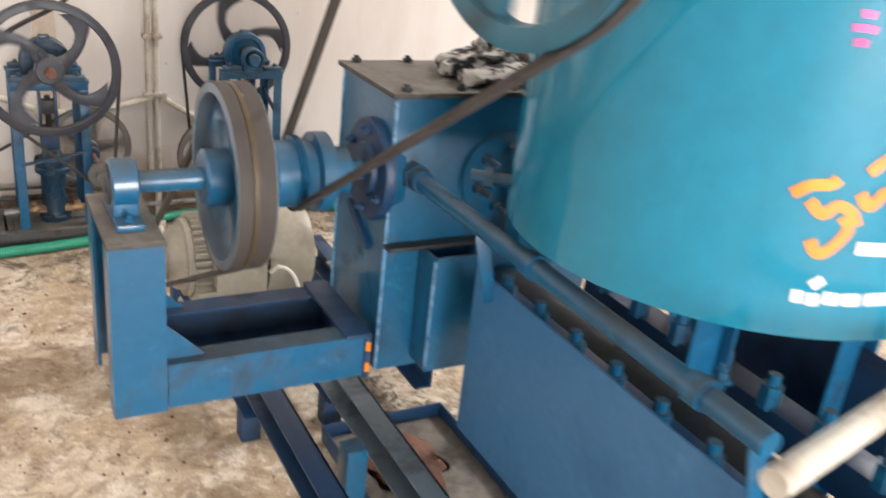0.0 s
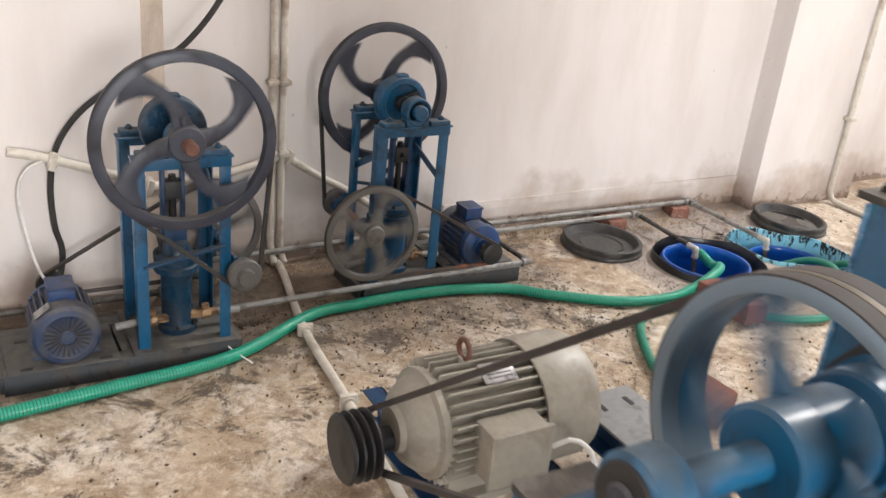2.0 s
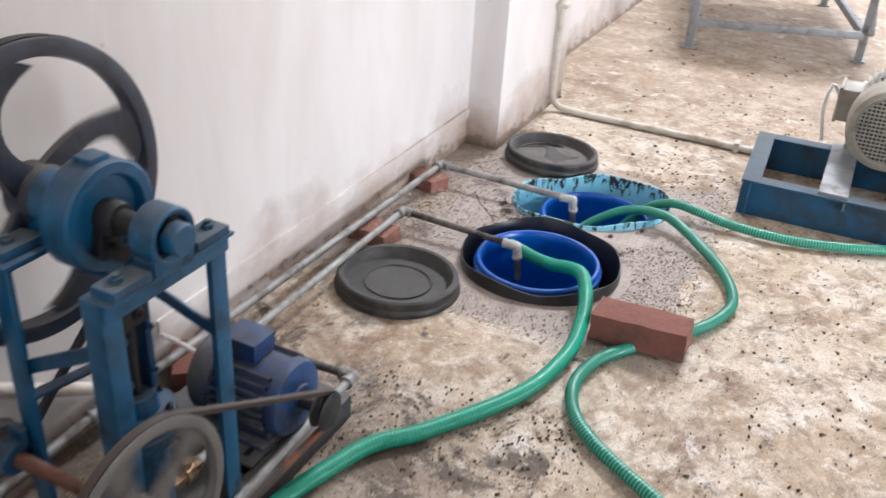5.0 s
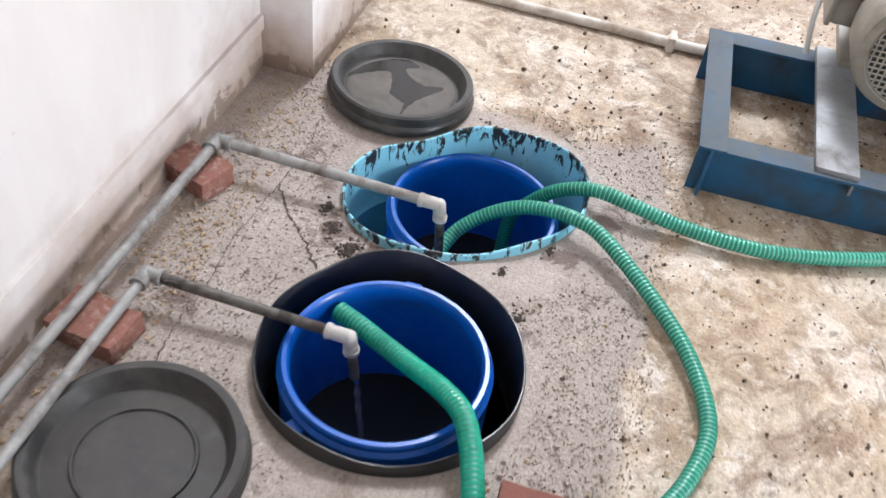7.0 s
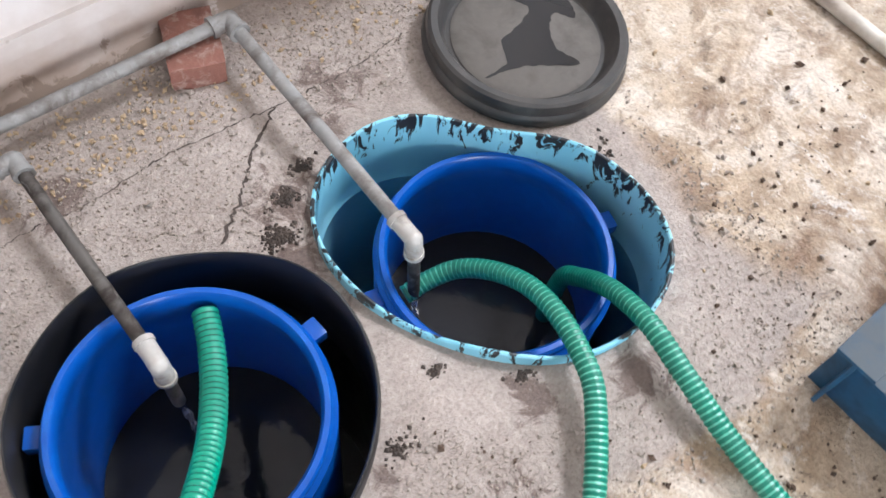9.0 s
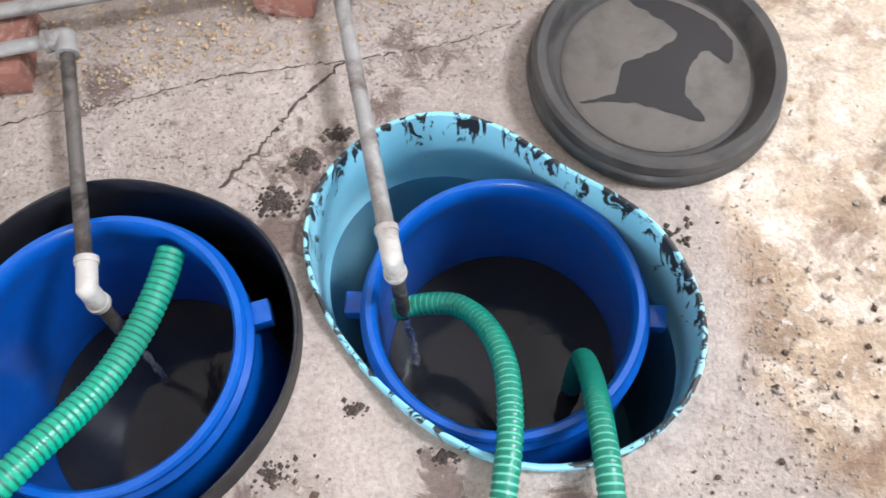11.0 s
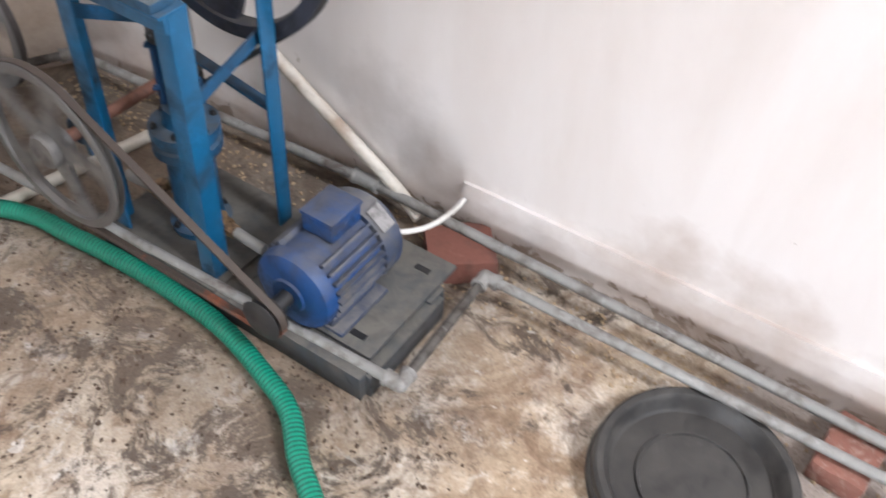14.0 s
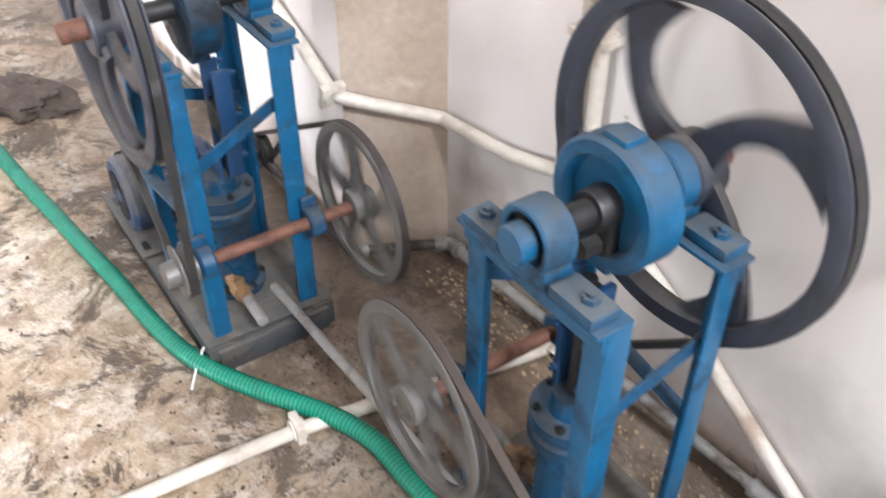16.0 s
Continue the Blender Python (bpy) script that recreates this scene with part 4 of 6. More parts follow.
# ---- wheels ----
def wheel(name, parent, material, label, R, width, rim, hub_r, hub_w, spokes, bend, axis="y", spoke_w=0.03, spoke_t=0.014, groove=0, pin=False, inner=None):
    """A cast wheel: grooved rim, with its hub and its spokes, bent like commas, as parts."""
    bm = B()
    w = width / 2
    prof = [(R - rim, -w), (R - 0.003, -w), (R, -w + 0.002)]
    for k in range(groove):
        a, b = -w + width * (k + 0.14) / groove, -w + width * (k + 0.86) / groove
        prof += [(R, a), (R - 0.010, a + (b - a) * 0.28), (R - 0.010, a + (b - a) * 0.72), (R, b)]
    prof += [(R, w - 0.002), (R - 0.003, w), (R - rim, w), (R - rim - 0.004, 0)]
    spin = Matrix.Rotation(-math.pi / 2, 4, "Z") if axis == "x" else Matrix()
    lathe(bm, prof, "y", seg=72, closed=True)
    bmesh.ops.transform(bm, verts=bm.verts, matrix=spin)
    ob = part(name, bm, material, parent, label)
    bm = B()
    lathe(bm, [(0.0, -hub_w / 2), (hub_r * 0.9, -hub_w / 2), (hub_r, -hub_w / 2 + 0.004), (hub_r, hub_w / 2 - 0.004), (hub_r * 0.9, hub_w / 2), (0.0, hub_w / 2)], "y", seg=32)
    if pin:
        rod(bm, (0.0, 0.012, hub_r - 0.01), (0.0, 0.012, hub_r + 0.022), 0.007, 8)
    bmesh.ops.transform(bm, verts=bm.verts, matrix=spin)
    part("hub", bm, inner or material, ob)
    bm = B()
    rows, n = [], 10
    for k in range(n + 1):
        t = k / n
        r = hub_r * 0.8 + (R - rim - hub_r * 0.8 + 0.004) * t
        a = bend * t ** 1.7
        half = spoke_w * (0.62 - 0.22 * math.sin(math.pi * min(t * 1.1, 1)) + 2.25 * max(0, t - 0.72) ** 1.2)
        ang = a + math.atan2(r * bend * 1.7 * max(t, 0.05) ** 0.7 / (R - rim), 1.0) * 0.6
        row = []
        for sx, sy in ((-1, -0.7), (-0.6, -1), (0.6, -1), (1, -0.7), (1, 0.7), (0.6, 1), (-0.6, 1), (-1, 0.7)):
            row.append(bm.verts.new((-(r * math.cos(a) - math.sin(ang) * half * sx), sy * spoke_t / 2, r * math.sin(a) + math.cos(ang) * half * sx)))
        rows.append(row)
    for p, q in zip(rows, rows[1:]):
        for k in range(8):
            bm.faces.new((p[k], p[(k + 1) % 8], q[(k + 1) % 8], q[k]))
    bm.faces.new(rows[0])
    bm.faces.new(rows[-1])
    bmesh.ops.transform(bm, verts=bm.verts, matrix=spin)
    me = finish("spoke", bm, inner or material)
    for k in range(spokes):
        sp = new("spoke", me)
        sp.parent = ob
        sp.matrix_basis = Matrix.Rotation(2 * math.pi * k / spokes, 4, axis.upper())
    return ob


def several(name, me, parent, poses, label=""):
    """Alike pieces on one mesh, each an object of its own."""
    for m in poses:
        ob = new(name, me)
        ob.parent = parent
        ob.matrix_basis = m
        tagged(ob, label)


def u_channel(bm, p0, p1, back, w, depth, t=0.006):
    """A U-shaped steel section from p0 to p1; back: the way its web faces."""
    a, b = Vector(p0), Vector(p1)
    d = (b - a).normalized()
    n = Vector(back).normalized()
    s = d.cross(n)
    prof = [(-w / 2, 0), (w / 2, 0), (w / 2, -depth), (w / 2 - t, -depth), (w / 2 - t, -t), (-w / 2 + t, -t), (-w / 2 + t, -depth), (-w / 2, -depth)]
    lo = [bm.verts.new(a + s * x + n * y) for x, y in prof]
    hi = [bm.verts.new(b + s * x + n * y) for x, y in prof]
    for i in range(8):
        bm.faces.new((lo[i], lo[(i + 1) % 8], hi[(i + 1) % 8], hi[i]))
    bm.faces.new(list(reversed(lo)))
    bm.faces.new(hi)
    return bm


SPIN = []   # (object, local centre, axis, degrees a second or a list of (t, degrees), phase)


def spinner(ob, centre, axis, rate, phase=0.0):
    SPIN.append((ob, centre, axis, rate, phase))
    return ob


def pillow_block(bm, at, axis, r, w, foot):
    """A bearing housing on a flat foot that stands at height at.z - foot."""
    x, y, z = at
    lathe(bm, [(r * 0.45, -w / 2), (r * 0.86, -w / 2), (r, -w / 2 + 0.004), (r, w / 2 - 0.004), (r * 0.86, w / 2), (r * 0.45, w / 2)], axis, at=at, seg=28)
    lathe(bm, [(0.0, -w / 2 + 0.004), (r * 0.45, -w / 2 + 0.004), (r * 0.5, -w / 2 - 0.003), (r * 0.6, -w / 2 + 0.002), (r * 0.7, -w / 2 + 0.003)], axis, at=at, seg=24)
    L = r * 1.75
    if axis == "y":
        box(bm, x, y, z - foot * 0.62, r * 1.5, w * 0.9, foot * 0.7, 0.004)
        box(bm, x, y, z - foot + 0.006, 2 * L, w, 0.012, 0.003)
        for s in (-1, 1):
            hexbolt(bm, (x + s * L * 0.75, y, z - foot + 0.012), "z", 0.007, 0.007)
    else:
        box(bm, x, y, z - foot * 0.62, w * 0.9, r * 1.5, foot * 0.7, 0.004)
        box(bm, x, y, z - foot + 0.006, w, 2 * L, 0.012, 0.003)
        for s in (-1, 1):
            hexbolt(bm, (x, y + s * L * 0.75, z - foot + 0.012), "z", 0.007, 0.007)
    return bm


# ---- belt-driven piston pumps ----
COUNTER = (-0.150, 0.262)


def motor(at, L0, L1, box_y, group, label, gap=0.0):
    """A finned motor, its axis along y; the pulley lies towards -y."""
    d = thing("electric_motor", at, label, "motor", group)
    r = 0.071
    bm = B()
    lathe(bm, [(0.0, L0), (0.03, L0), (0.033, L0 + 0.004), (0.056, L0 + 0.006), (0.073, L0 + 0.012), (0.077, L0 + 0.022), (0.077, L0 + 0.034), (r, L0 + 0.036), (r, L1 - 0.05)], "y", seg=40)
    part("end_bell", bm, MOTOR_BLUE, d, "bright blue cast end bell")
    bm = B()
    box(bm, r + 0.003, (L0 + 0.036 + L1 - 0.052) / 2, 0, 0.016, L1 - L0 - 0.09, 0.0045)
    several("fin", finish("fin", bm, MOTOR_FIN), d, [Matrix.Rotation(-2 * math.pi * k / 26, 4, "Y") for k in range(26) if abs(2 * math.pi * k / 26 - math.pi / 2) >= 0.42])
    bm = B()
    lathe(bm, [(r - 0.004, L1 - 0.056), (0.082, L1 - 0.056), (0.084, L1 - 0.045), (0.082, L1 - 0.012), (0.074, L1 - 0.003), (0.060, L1), (0.056, L1 - 0.002), (0.018, L1 - 0.002), (0.016, L1 + 0.001), (0.0, L1 + 0.001)], "y", seg=44)
    part("fan_cover", bm, MOTOR_FIN, d, "dusty dark blue fan cover with slots")
    # slots are thin black bars on a closed cover, the openings' shade as colour
    bm = B()
    box(bm, 0.038, L1 - 0.0005, 0, 0.034, 0.003, 0.0042)
    several("fan_slot", finish("fan_slot", bm, GREASE), d, [Matrix.Rotation(2 * math.pi * k / 24, 4, "Y") for k in range(24)])
    bm = B()
    box(bm, 0, box_y, r + 0.018, 0.064, 0.075, 0.036, 0.005)
    box(bm, 0, box_y, r + 0.039, 0.068, 0.079, 0.008, 0.003)
    part("terminal_box", bm, MOTOR_BLUE, d)
    bm = B()
    box(bm, 0.052, L1 - 0.035, 0.068, 0.045, 0.03, 0.003, 0.0, Matrix.Rotation(radians(37), 4, "Y"))
    part("nameplate", bm, PLATE, d)
    for s in (-1, 1):
        bm = B()
        box(bm, s * 0.062, (L0 + L1) / 2 - 0.01, -0.078, 0.04, 0.13, 0.014, 0.003)
        box(bm, s * 0.052, (L0 + L1) / 2 - 0.01, -0.066, 0.014, 0.12, 0.03, 0.003)
        part("foot", bm, MOTOR_FIN, d)
    bm = B()
    lathe(bm, [(0.0, -0.013), (0.034, -0.013), (0.038, -0.011), (0.030, -0.003), (0.030, 0.003), (0.038, 0.011), (0.034, 0.013), (0.014, 0.014), (0.014, 0.05 + gap)], "y", seg=32)
    p = part("pulley", bm, GREASE, d, "black motor pulley")
    spinner(p, (0, L0 - 0.032 - gap, 0), "y", 2300)
    return d


def pump(at, turn, fly_rows, label, motor_label, my0, my1, plate_y, low_rate, phase, front, back, fly_y, low_y, mid_y, shaft_z, bar_top, belt=None, gap=0.0, paint=None):
    """front, back: the bars' distances on the +y and -y side; mid_y: of the crank disc and cylinder."""
    P = at @ pose(0, 0, 0, 0, 0, turn)
    paint = paint or PUMP_LEG
    d = thing("piston_pump", P, label, "pump", "belt-driven piston pumps")
    bm = B()
    for y in (-back - 0.003, front + 0.003):
        box(bm, 0.155, y, 0.028, 0.60, 0.044, 0.056, 0.003)
    for x in (-0.13, 0.14, 0.44):
        box(bm, x, (front - back) / 2, 0.026, 0.05, front + back + 0.02, 0.05, 0.003)
    box(bm, 0, (front - back) / 2, 0.058, 0.28, front + back + 0.05, 0.006, 0.002)
    part("base_frame", bm, SOOT, d, "grimy dark blue channel base")
    bm = B()
    box(bm, 0.31, (plate_y[0] + plate_y[1]) / 2, 0.060, 0.27, plate_y[1] - plate_y[0], 0.008, 0.002)
    part("motor_plate", bm, SOOT, d, "slotted steel motor plate")
    # the plate is uncut; black bars on top paint the shade of its slots
    for x in (0.21, 0.40):
        for y in plate_y:
            bm = B()
            box(bm, x, y * 0.72 + 0.012, 0.0645, 0.03, 0.012, 0.002)
            part("slot", bm, GREASE, d)
    top = bar_top
    SHAFT_Z, FLY_Y, LOW_Y = shaft_z, fly_y, low_y
    for sx in (-1, 1):
        for sy in (-1, 1):
            bm = B()
            x, y = sx * 0.107, front if sy > 0 else -back
            g = 0.034 if sy < 0 else 0.030
            box(bm, x + sx * (0.016 - g / 2), y, (top + 0.055) / 2, g, 0.005, top - 0.066, 0.001)
            box(bm, x + sx * 0.0135, y - sy * g / 2, (top + 0.055) / 2, 0.005, g, top - 0.066, 0.001)
            part("leg", bm, PUMP_LEG, d)
    for sy in (-1, 1):
        bm = B()
        yb = front if sy > 0 else -back
        box(bm, 0, yb - sy * 0.006, top - 0.003, 0.252, 0.052, 0.006, 0.002)
        box(bm, 0, yb + sy * 0.0065, top - 0.018, 0.246, 0.006, 0.030, 0.001)
        part("bearing_bar", bm, PUMP_LEG, d)
        bm = B()
        lathe(bm, [(0.031, -0.009), (0.033, -0.020), (0.036, -0.022), (0.040, -0.022), (0.043, -0.019), (0.043, 0.019), (0.040, 0.022), (0.031, 0.022)], "y", at=(0, yb, SHAFT_Z), seg=40, closed=True)
        box(bm, 0, yb, (SHAFT_Z + top) / 2 - 0.012, 0.078, 0.040, SHAFT_Z - top - 0.022, 0.004)
        part("bearing", bm, PUMP_LEG, d, "blue pillow block bearing with bolts")
        for s in (-1, 1):
            bm = B()
            box(bm, s * 0.080, yb, top + 0.008, 0.070, 0.042, 0.016, 0.004)
            hexbolt(bm, (s * 0.090, yb, top + 0.016), "z", 0.010, 0.007)
            part("bearing_foot", bm, DUSTY_BLUE, d, "dusty bearing foot with its bolt")
        bm = B()
        lathe(bm, [(0.016, -0.008), (0.0315, -0.010), (0.0315, 0.018), (0.016, 0.020)], "y", at=(0, yb, SHAFT_Z), seg=32, closed=True)
        part("race", bm, GREASE, d, "greasy bearing race")
    for sx in (-1, 1):
        bm = B()
        span(bm, (sx * 0.107, -back + 0.005, 0.40 if sx > 0 else 0.50), (sx * 0.107, front - 0.005, 0.40 if sx < 0 else 0.46), 0.005, 0.022)
        part("brace", bm, PUMP_BLUE, d)
    bm = B()
    span(bm, (-0.107, front + 0.003, 0.34), (0.107, front + 0.003, 0.30), 0.022, 0.005)
    part("brace", bm, PUMP_BLUE, d)
    bm = B()
    rod(bm, (0, -back - 0.013, 0), (0, FLY_Y + 0.02, 0), 0.0165, 24)
    spinner(part("crankshaft", bm, GREASE, d, "greasy black crankshaft"), (0, 0, SHAFT_Z), "y", fly_rows)
    bm = B()
    lathe(bm, [(0.0, 0.0), (0.017, 0.0), (0.017, 0.052), (0.015, 0.055), (0.0, 0.055)], "y", seg=20)
    spinner(part("shaft_end", bm, RUST, d, "rusty shaft end"), (0, FLY_Y + 0.01, SHAFT_Z), "y", fly_rows)
    bm = B()
    lathe(bm, [(0.060, -0.010), (0.063, -0.014), (0.079, -0.014), (0.083, -0.010), (0.083, 0.034), (0.079, 0.038), (0.018, 0.038), (0.018, 0.000), (0.058, 0.000)], "y", at=(0, mid_y, SHAFT_Z), seg=56, closed=True)
    for z_ in (0.083, -0.088):
        box(bm, 0, mid_y + 0.012, SHAFT_Z + z_, 0.036, 0.034, 0.014, 0.004)
    part("crank_housing", bm, paint, d, "round open blue crank housing")
    bm = B()
    rod(bm, (0.040, 0.016, 0.026), (0.040, -0.040, 0.026), 0.014, 6)
    box(bm, 0.018, -0.004, 0.012, 0.082, 0.022, 0.044, 0.006, Matrix.Rotation(radians(-33), 4, "Y"))
    lathe(bm, [(0.0, -0.03), (0.024, -0.03), (0.026, -0.026), (0.026, 0.018), (0.0, 0.018)], "y", seg=24)
    spinner(part("crank_web", bm, GREASE, d, "greasy crank web and pin"), (0, mid_y, SHAFT_Z), "y", fly_rows)
    fw = wheel("flywheel", d, IRON, "large dark cast-iron flywheel with four curved spokes", 0.227, 0.030, 0.026, 0.046, 0.050, 4, 0.62, groove=1, spoke_w=0.042, spoke_t=0.018, pin=True)
    spinner(fw, (0, FLY_Y, SHAFT_Z), "y", fly_rows)
    bm = B()
    lathe(bm, [(0.0, -0.040), (0.021, -0.040), (0.024, -0.036), (0.024, -0.018), (0.0, -0.018)], "y", at=(0, -back, SHAFT_Z), seg=28)
    part("bearing_cap", bm, PUMP_LEG, d)
    # cylinder, glands and crosshead guide
    bm = B()
    lathe(bm, [(0.0, 0.06), (0.052, 0.06), (0.056, 0.078), (0.044, 0.082), (0.042, 0.10), (0.042, 0.235), (0.045, 0.24), (0.060, 0.243), (0.060, 0.260), (0.055, 0.264), (0.055, 0.272), (0.060, 0.276), (0.060, 0.292), (0.036, 0.296), (0.030, 0.325), (0.0, 0.325)], at=(0, mid_y * 0.6, 0), seg=40)
    part("cylinder", bm, PUMP_BLUE if paint is PUMP_LEG else PUMP_SHADED, d, "blue pump cylinder with bolted flanges")
    bm = B()
    hexbolt(bm, (0, 0, 0), "z", 0.006, 0.007)
    several("bolt", finish("bolt", bm, GREASE), d, [pose(0.050 * math.cos(math.pi * k / 3 + e), mid_y * 0.6 + 0.050 * math.sin(math.pi * k / 3 + e), z) for k in range(6) for e, z in ((0.0, 0.292), (0.3, 0.078))])
    bm = B()
    for s in (-1, 1):
        box(bm, s * 0.026, mid_y - 0.012, 0.425, 0.010, 0.030, 0.205, 0.002)
    box(bm, 0, mid_y + 0.016, 0.35, 0.06, 0.006, 0.05, 0.001)
    for z in (0.36, 0.44, 0.52):
        for s in (-1, 1):
            hexbolt(bm, (s * 0.026, mid_y - 0.027, z), "-y", 0.006, 0.006)
    part("crosshead_guide", bm, NAVY, d, "dark blue crosshead guide with bolts")
    bm = B()
    rod(bm, (0, -0.012, -0.13), (0, -0.012, 0.10), 0.010)
    box(bm, 0, -0.014, 0.06, 0.046, 0.04, 0.05, 0.004)
    hexbolt(bm, (0, -0.034, 0.06), "-y", 0.010, 0.008)
    rod_ob = part("plunger", bm, GREASE, d, "greasy plunger with its crosshead")
    SPIN.append((rod_ob, (0, mid_y, 0.40), "lift", fly_rows, 0.0))
    # side ports
    for s in (-1, 1):
        bm = B()
        rod(bm, (s * 0.03, 0.0, 0.105), (s * 0.062, 0, 0.105), 0.014, 6)
        rod(bm, (s * 0.062, 0.0, 0.105), (s * 0.085, 0, 0.105), 0.0185, 8)
        rod(bm, (s * 0.085, 0.0, 0.105), (s * 0.105, 0, 0.105), 0.013, 6)
        rod(bm, (s * 0.073, 0.0, 0.105), (s * 0.073, 0, 0.132), 0.011, 8)
        part("valve", bm, BRASS, d, "brass check valve")
        bm = B()
        rod(bm, (s * 0.10, 0, 0.105), (s * 0.17, 0, 0.10), 0.0105)
        part("port_pipe", bm, GALV, d)
    # countershaft
    cx, cz = COUNTER
    bm = B()
    rod(bm, (0, LOW_Y - 0.017, 0), (0, FLY_Y + 0.03, 0), 0.0115)
    spinner(part("countershaft", bm, RUST, d, "rusty countershaft"), (cx, 0, cz), "y", low_rate, phase)
    for sy in (-1, 1):
        bm = B()
        lathe(bm, [(0.012, -0.014), (0.024, -0.014), (0.028, -0.01), (0.028, 0.01), (0.024, 0.014), (0.012, 0.014)], "y", at=(cx, front if sy > 0 else -back, cz), seg=24)
        box(bm, cx + 0.017, front if sy > 0 else -back, cz, 0.012, 0.028, 0.085, 0.003)
        part("side_bearing", bm, PUMP_BLUE, d)
    lp = wheel("driven_pulley", d, WORN, "grey spoked pulley, worn bright", 0.156, 0.020, 0.018, 0.032, 0.045, 5, 0.12, groove=1, spoke_w=0.040, spoke_t=0.012)
    spinner(lp, (cx, LOW_Y, cz), "y", low_rate, phase)
    bm = B()
    lathe(bm, [(0.0, -0.020), (0.026, -0.020), (0.026, -0.012), (0.044, -0.011), (0.047, -0.008), (0.038, -0.002), (0.038, 0.003), (0.047, 0.009), (0.044, 0.012), (0.024, 0.013), (0.022, 0.034), (0.0, 0.034)], "y", seg=36)
    spinner(part("small_pulley", bm, WORN, d, "small worn V-pulley"), (cx, FLY_Y, cz), "y", low_rate, phase)
    bm = B()
    belt_loop(bm, FLY_Y, (0, SHAFT_Z), 0.223, (cx, cz), 0.042, 0.014, 0.010)
    part("drive_belt", bm, RUBBER, d, "black rubber belt round the flywheel")
    mx, mz = 0.300, 0.142
    bm = B()
    belt_loop(bm, LOW_Y, (cx, cz), 0.153, (mx, mz), 0.035, 0.013, 0.009)
    part("motor_belt", bm, belt or BELT_BROWN, d, "worn belt from the motor")
    motor(P @ pose(mx, LOW_Y, mz) @ pose(0, 0.032 + gap - my0, 0), my0, my1, (my0 + my1) / 2 + 0.01, "pump motors", motor_label, gap)
    return d


FLY_A = [(0.0, 28.5), (16.0, 28.5 + 530.9 * 16)]
FLY_B = [(0.0, 47.5), (16.0, 47.5 + 522 * 16)]
pump(pose(0.326, 3.237, 0), 180, FLY_A, "blue belt-driven piston pump with its flywheel to the front", "small blue finned motor on the pump base, fan outwards", 0.0, 0.205, (-0.10, 0.11), 1950, 0, 0.075, 0.130, 0.112, -0.225, -0.035, 0.640, 0.595, gap=0.087, paint=PUMP_SHADED)
pump(pose(1.083, 3.430, 0), 0, FLY_B, "blue belt-driven piston pump with its flywheel by the wall", "small blue finned motor on the pump base beside the wall", 0.0, 0.215, (-0.06, 0.20), 1980, 30, 0.122, 0.075, 0.152, -0.138, 0.026, 0.629, 0.583, BELT_RED, gap=0.02)


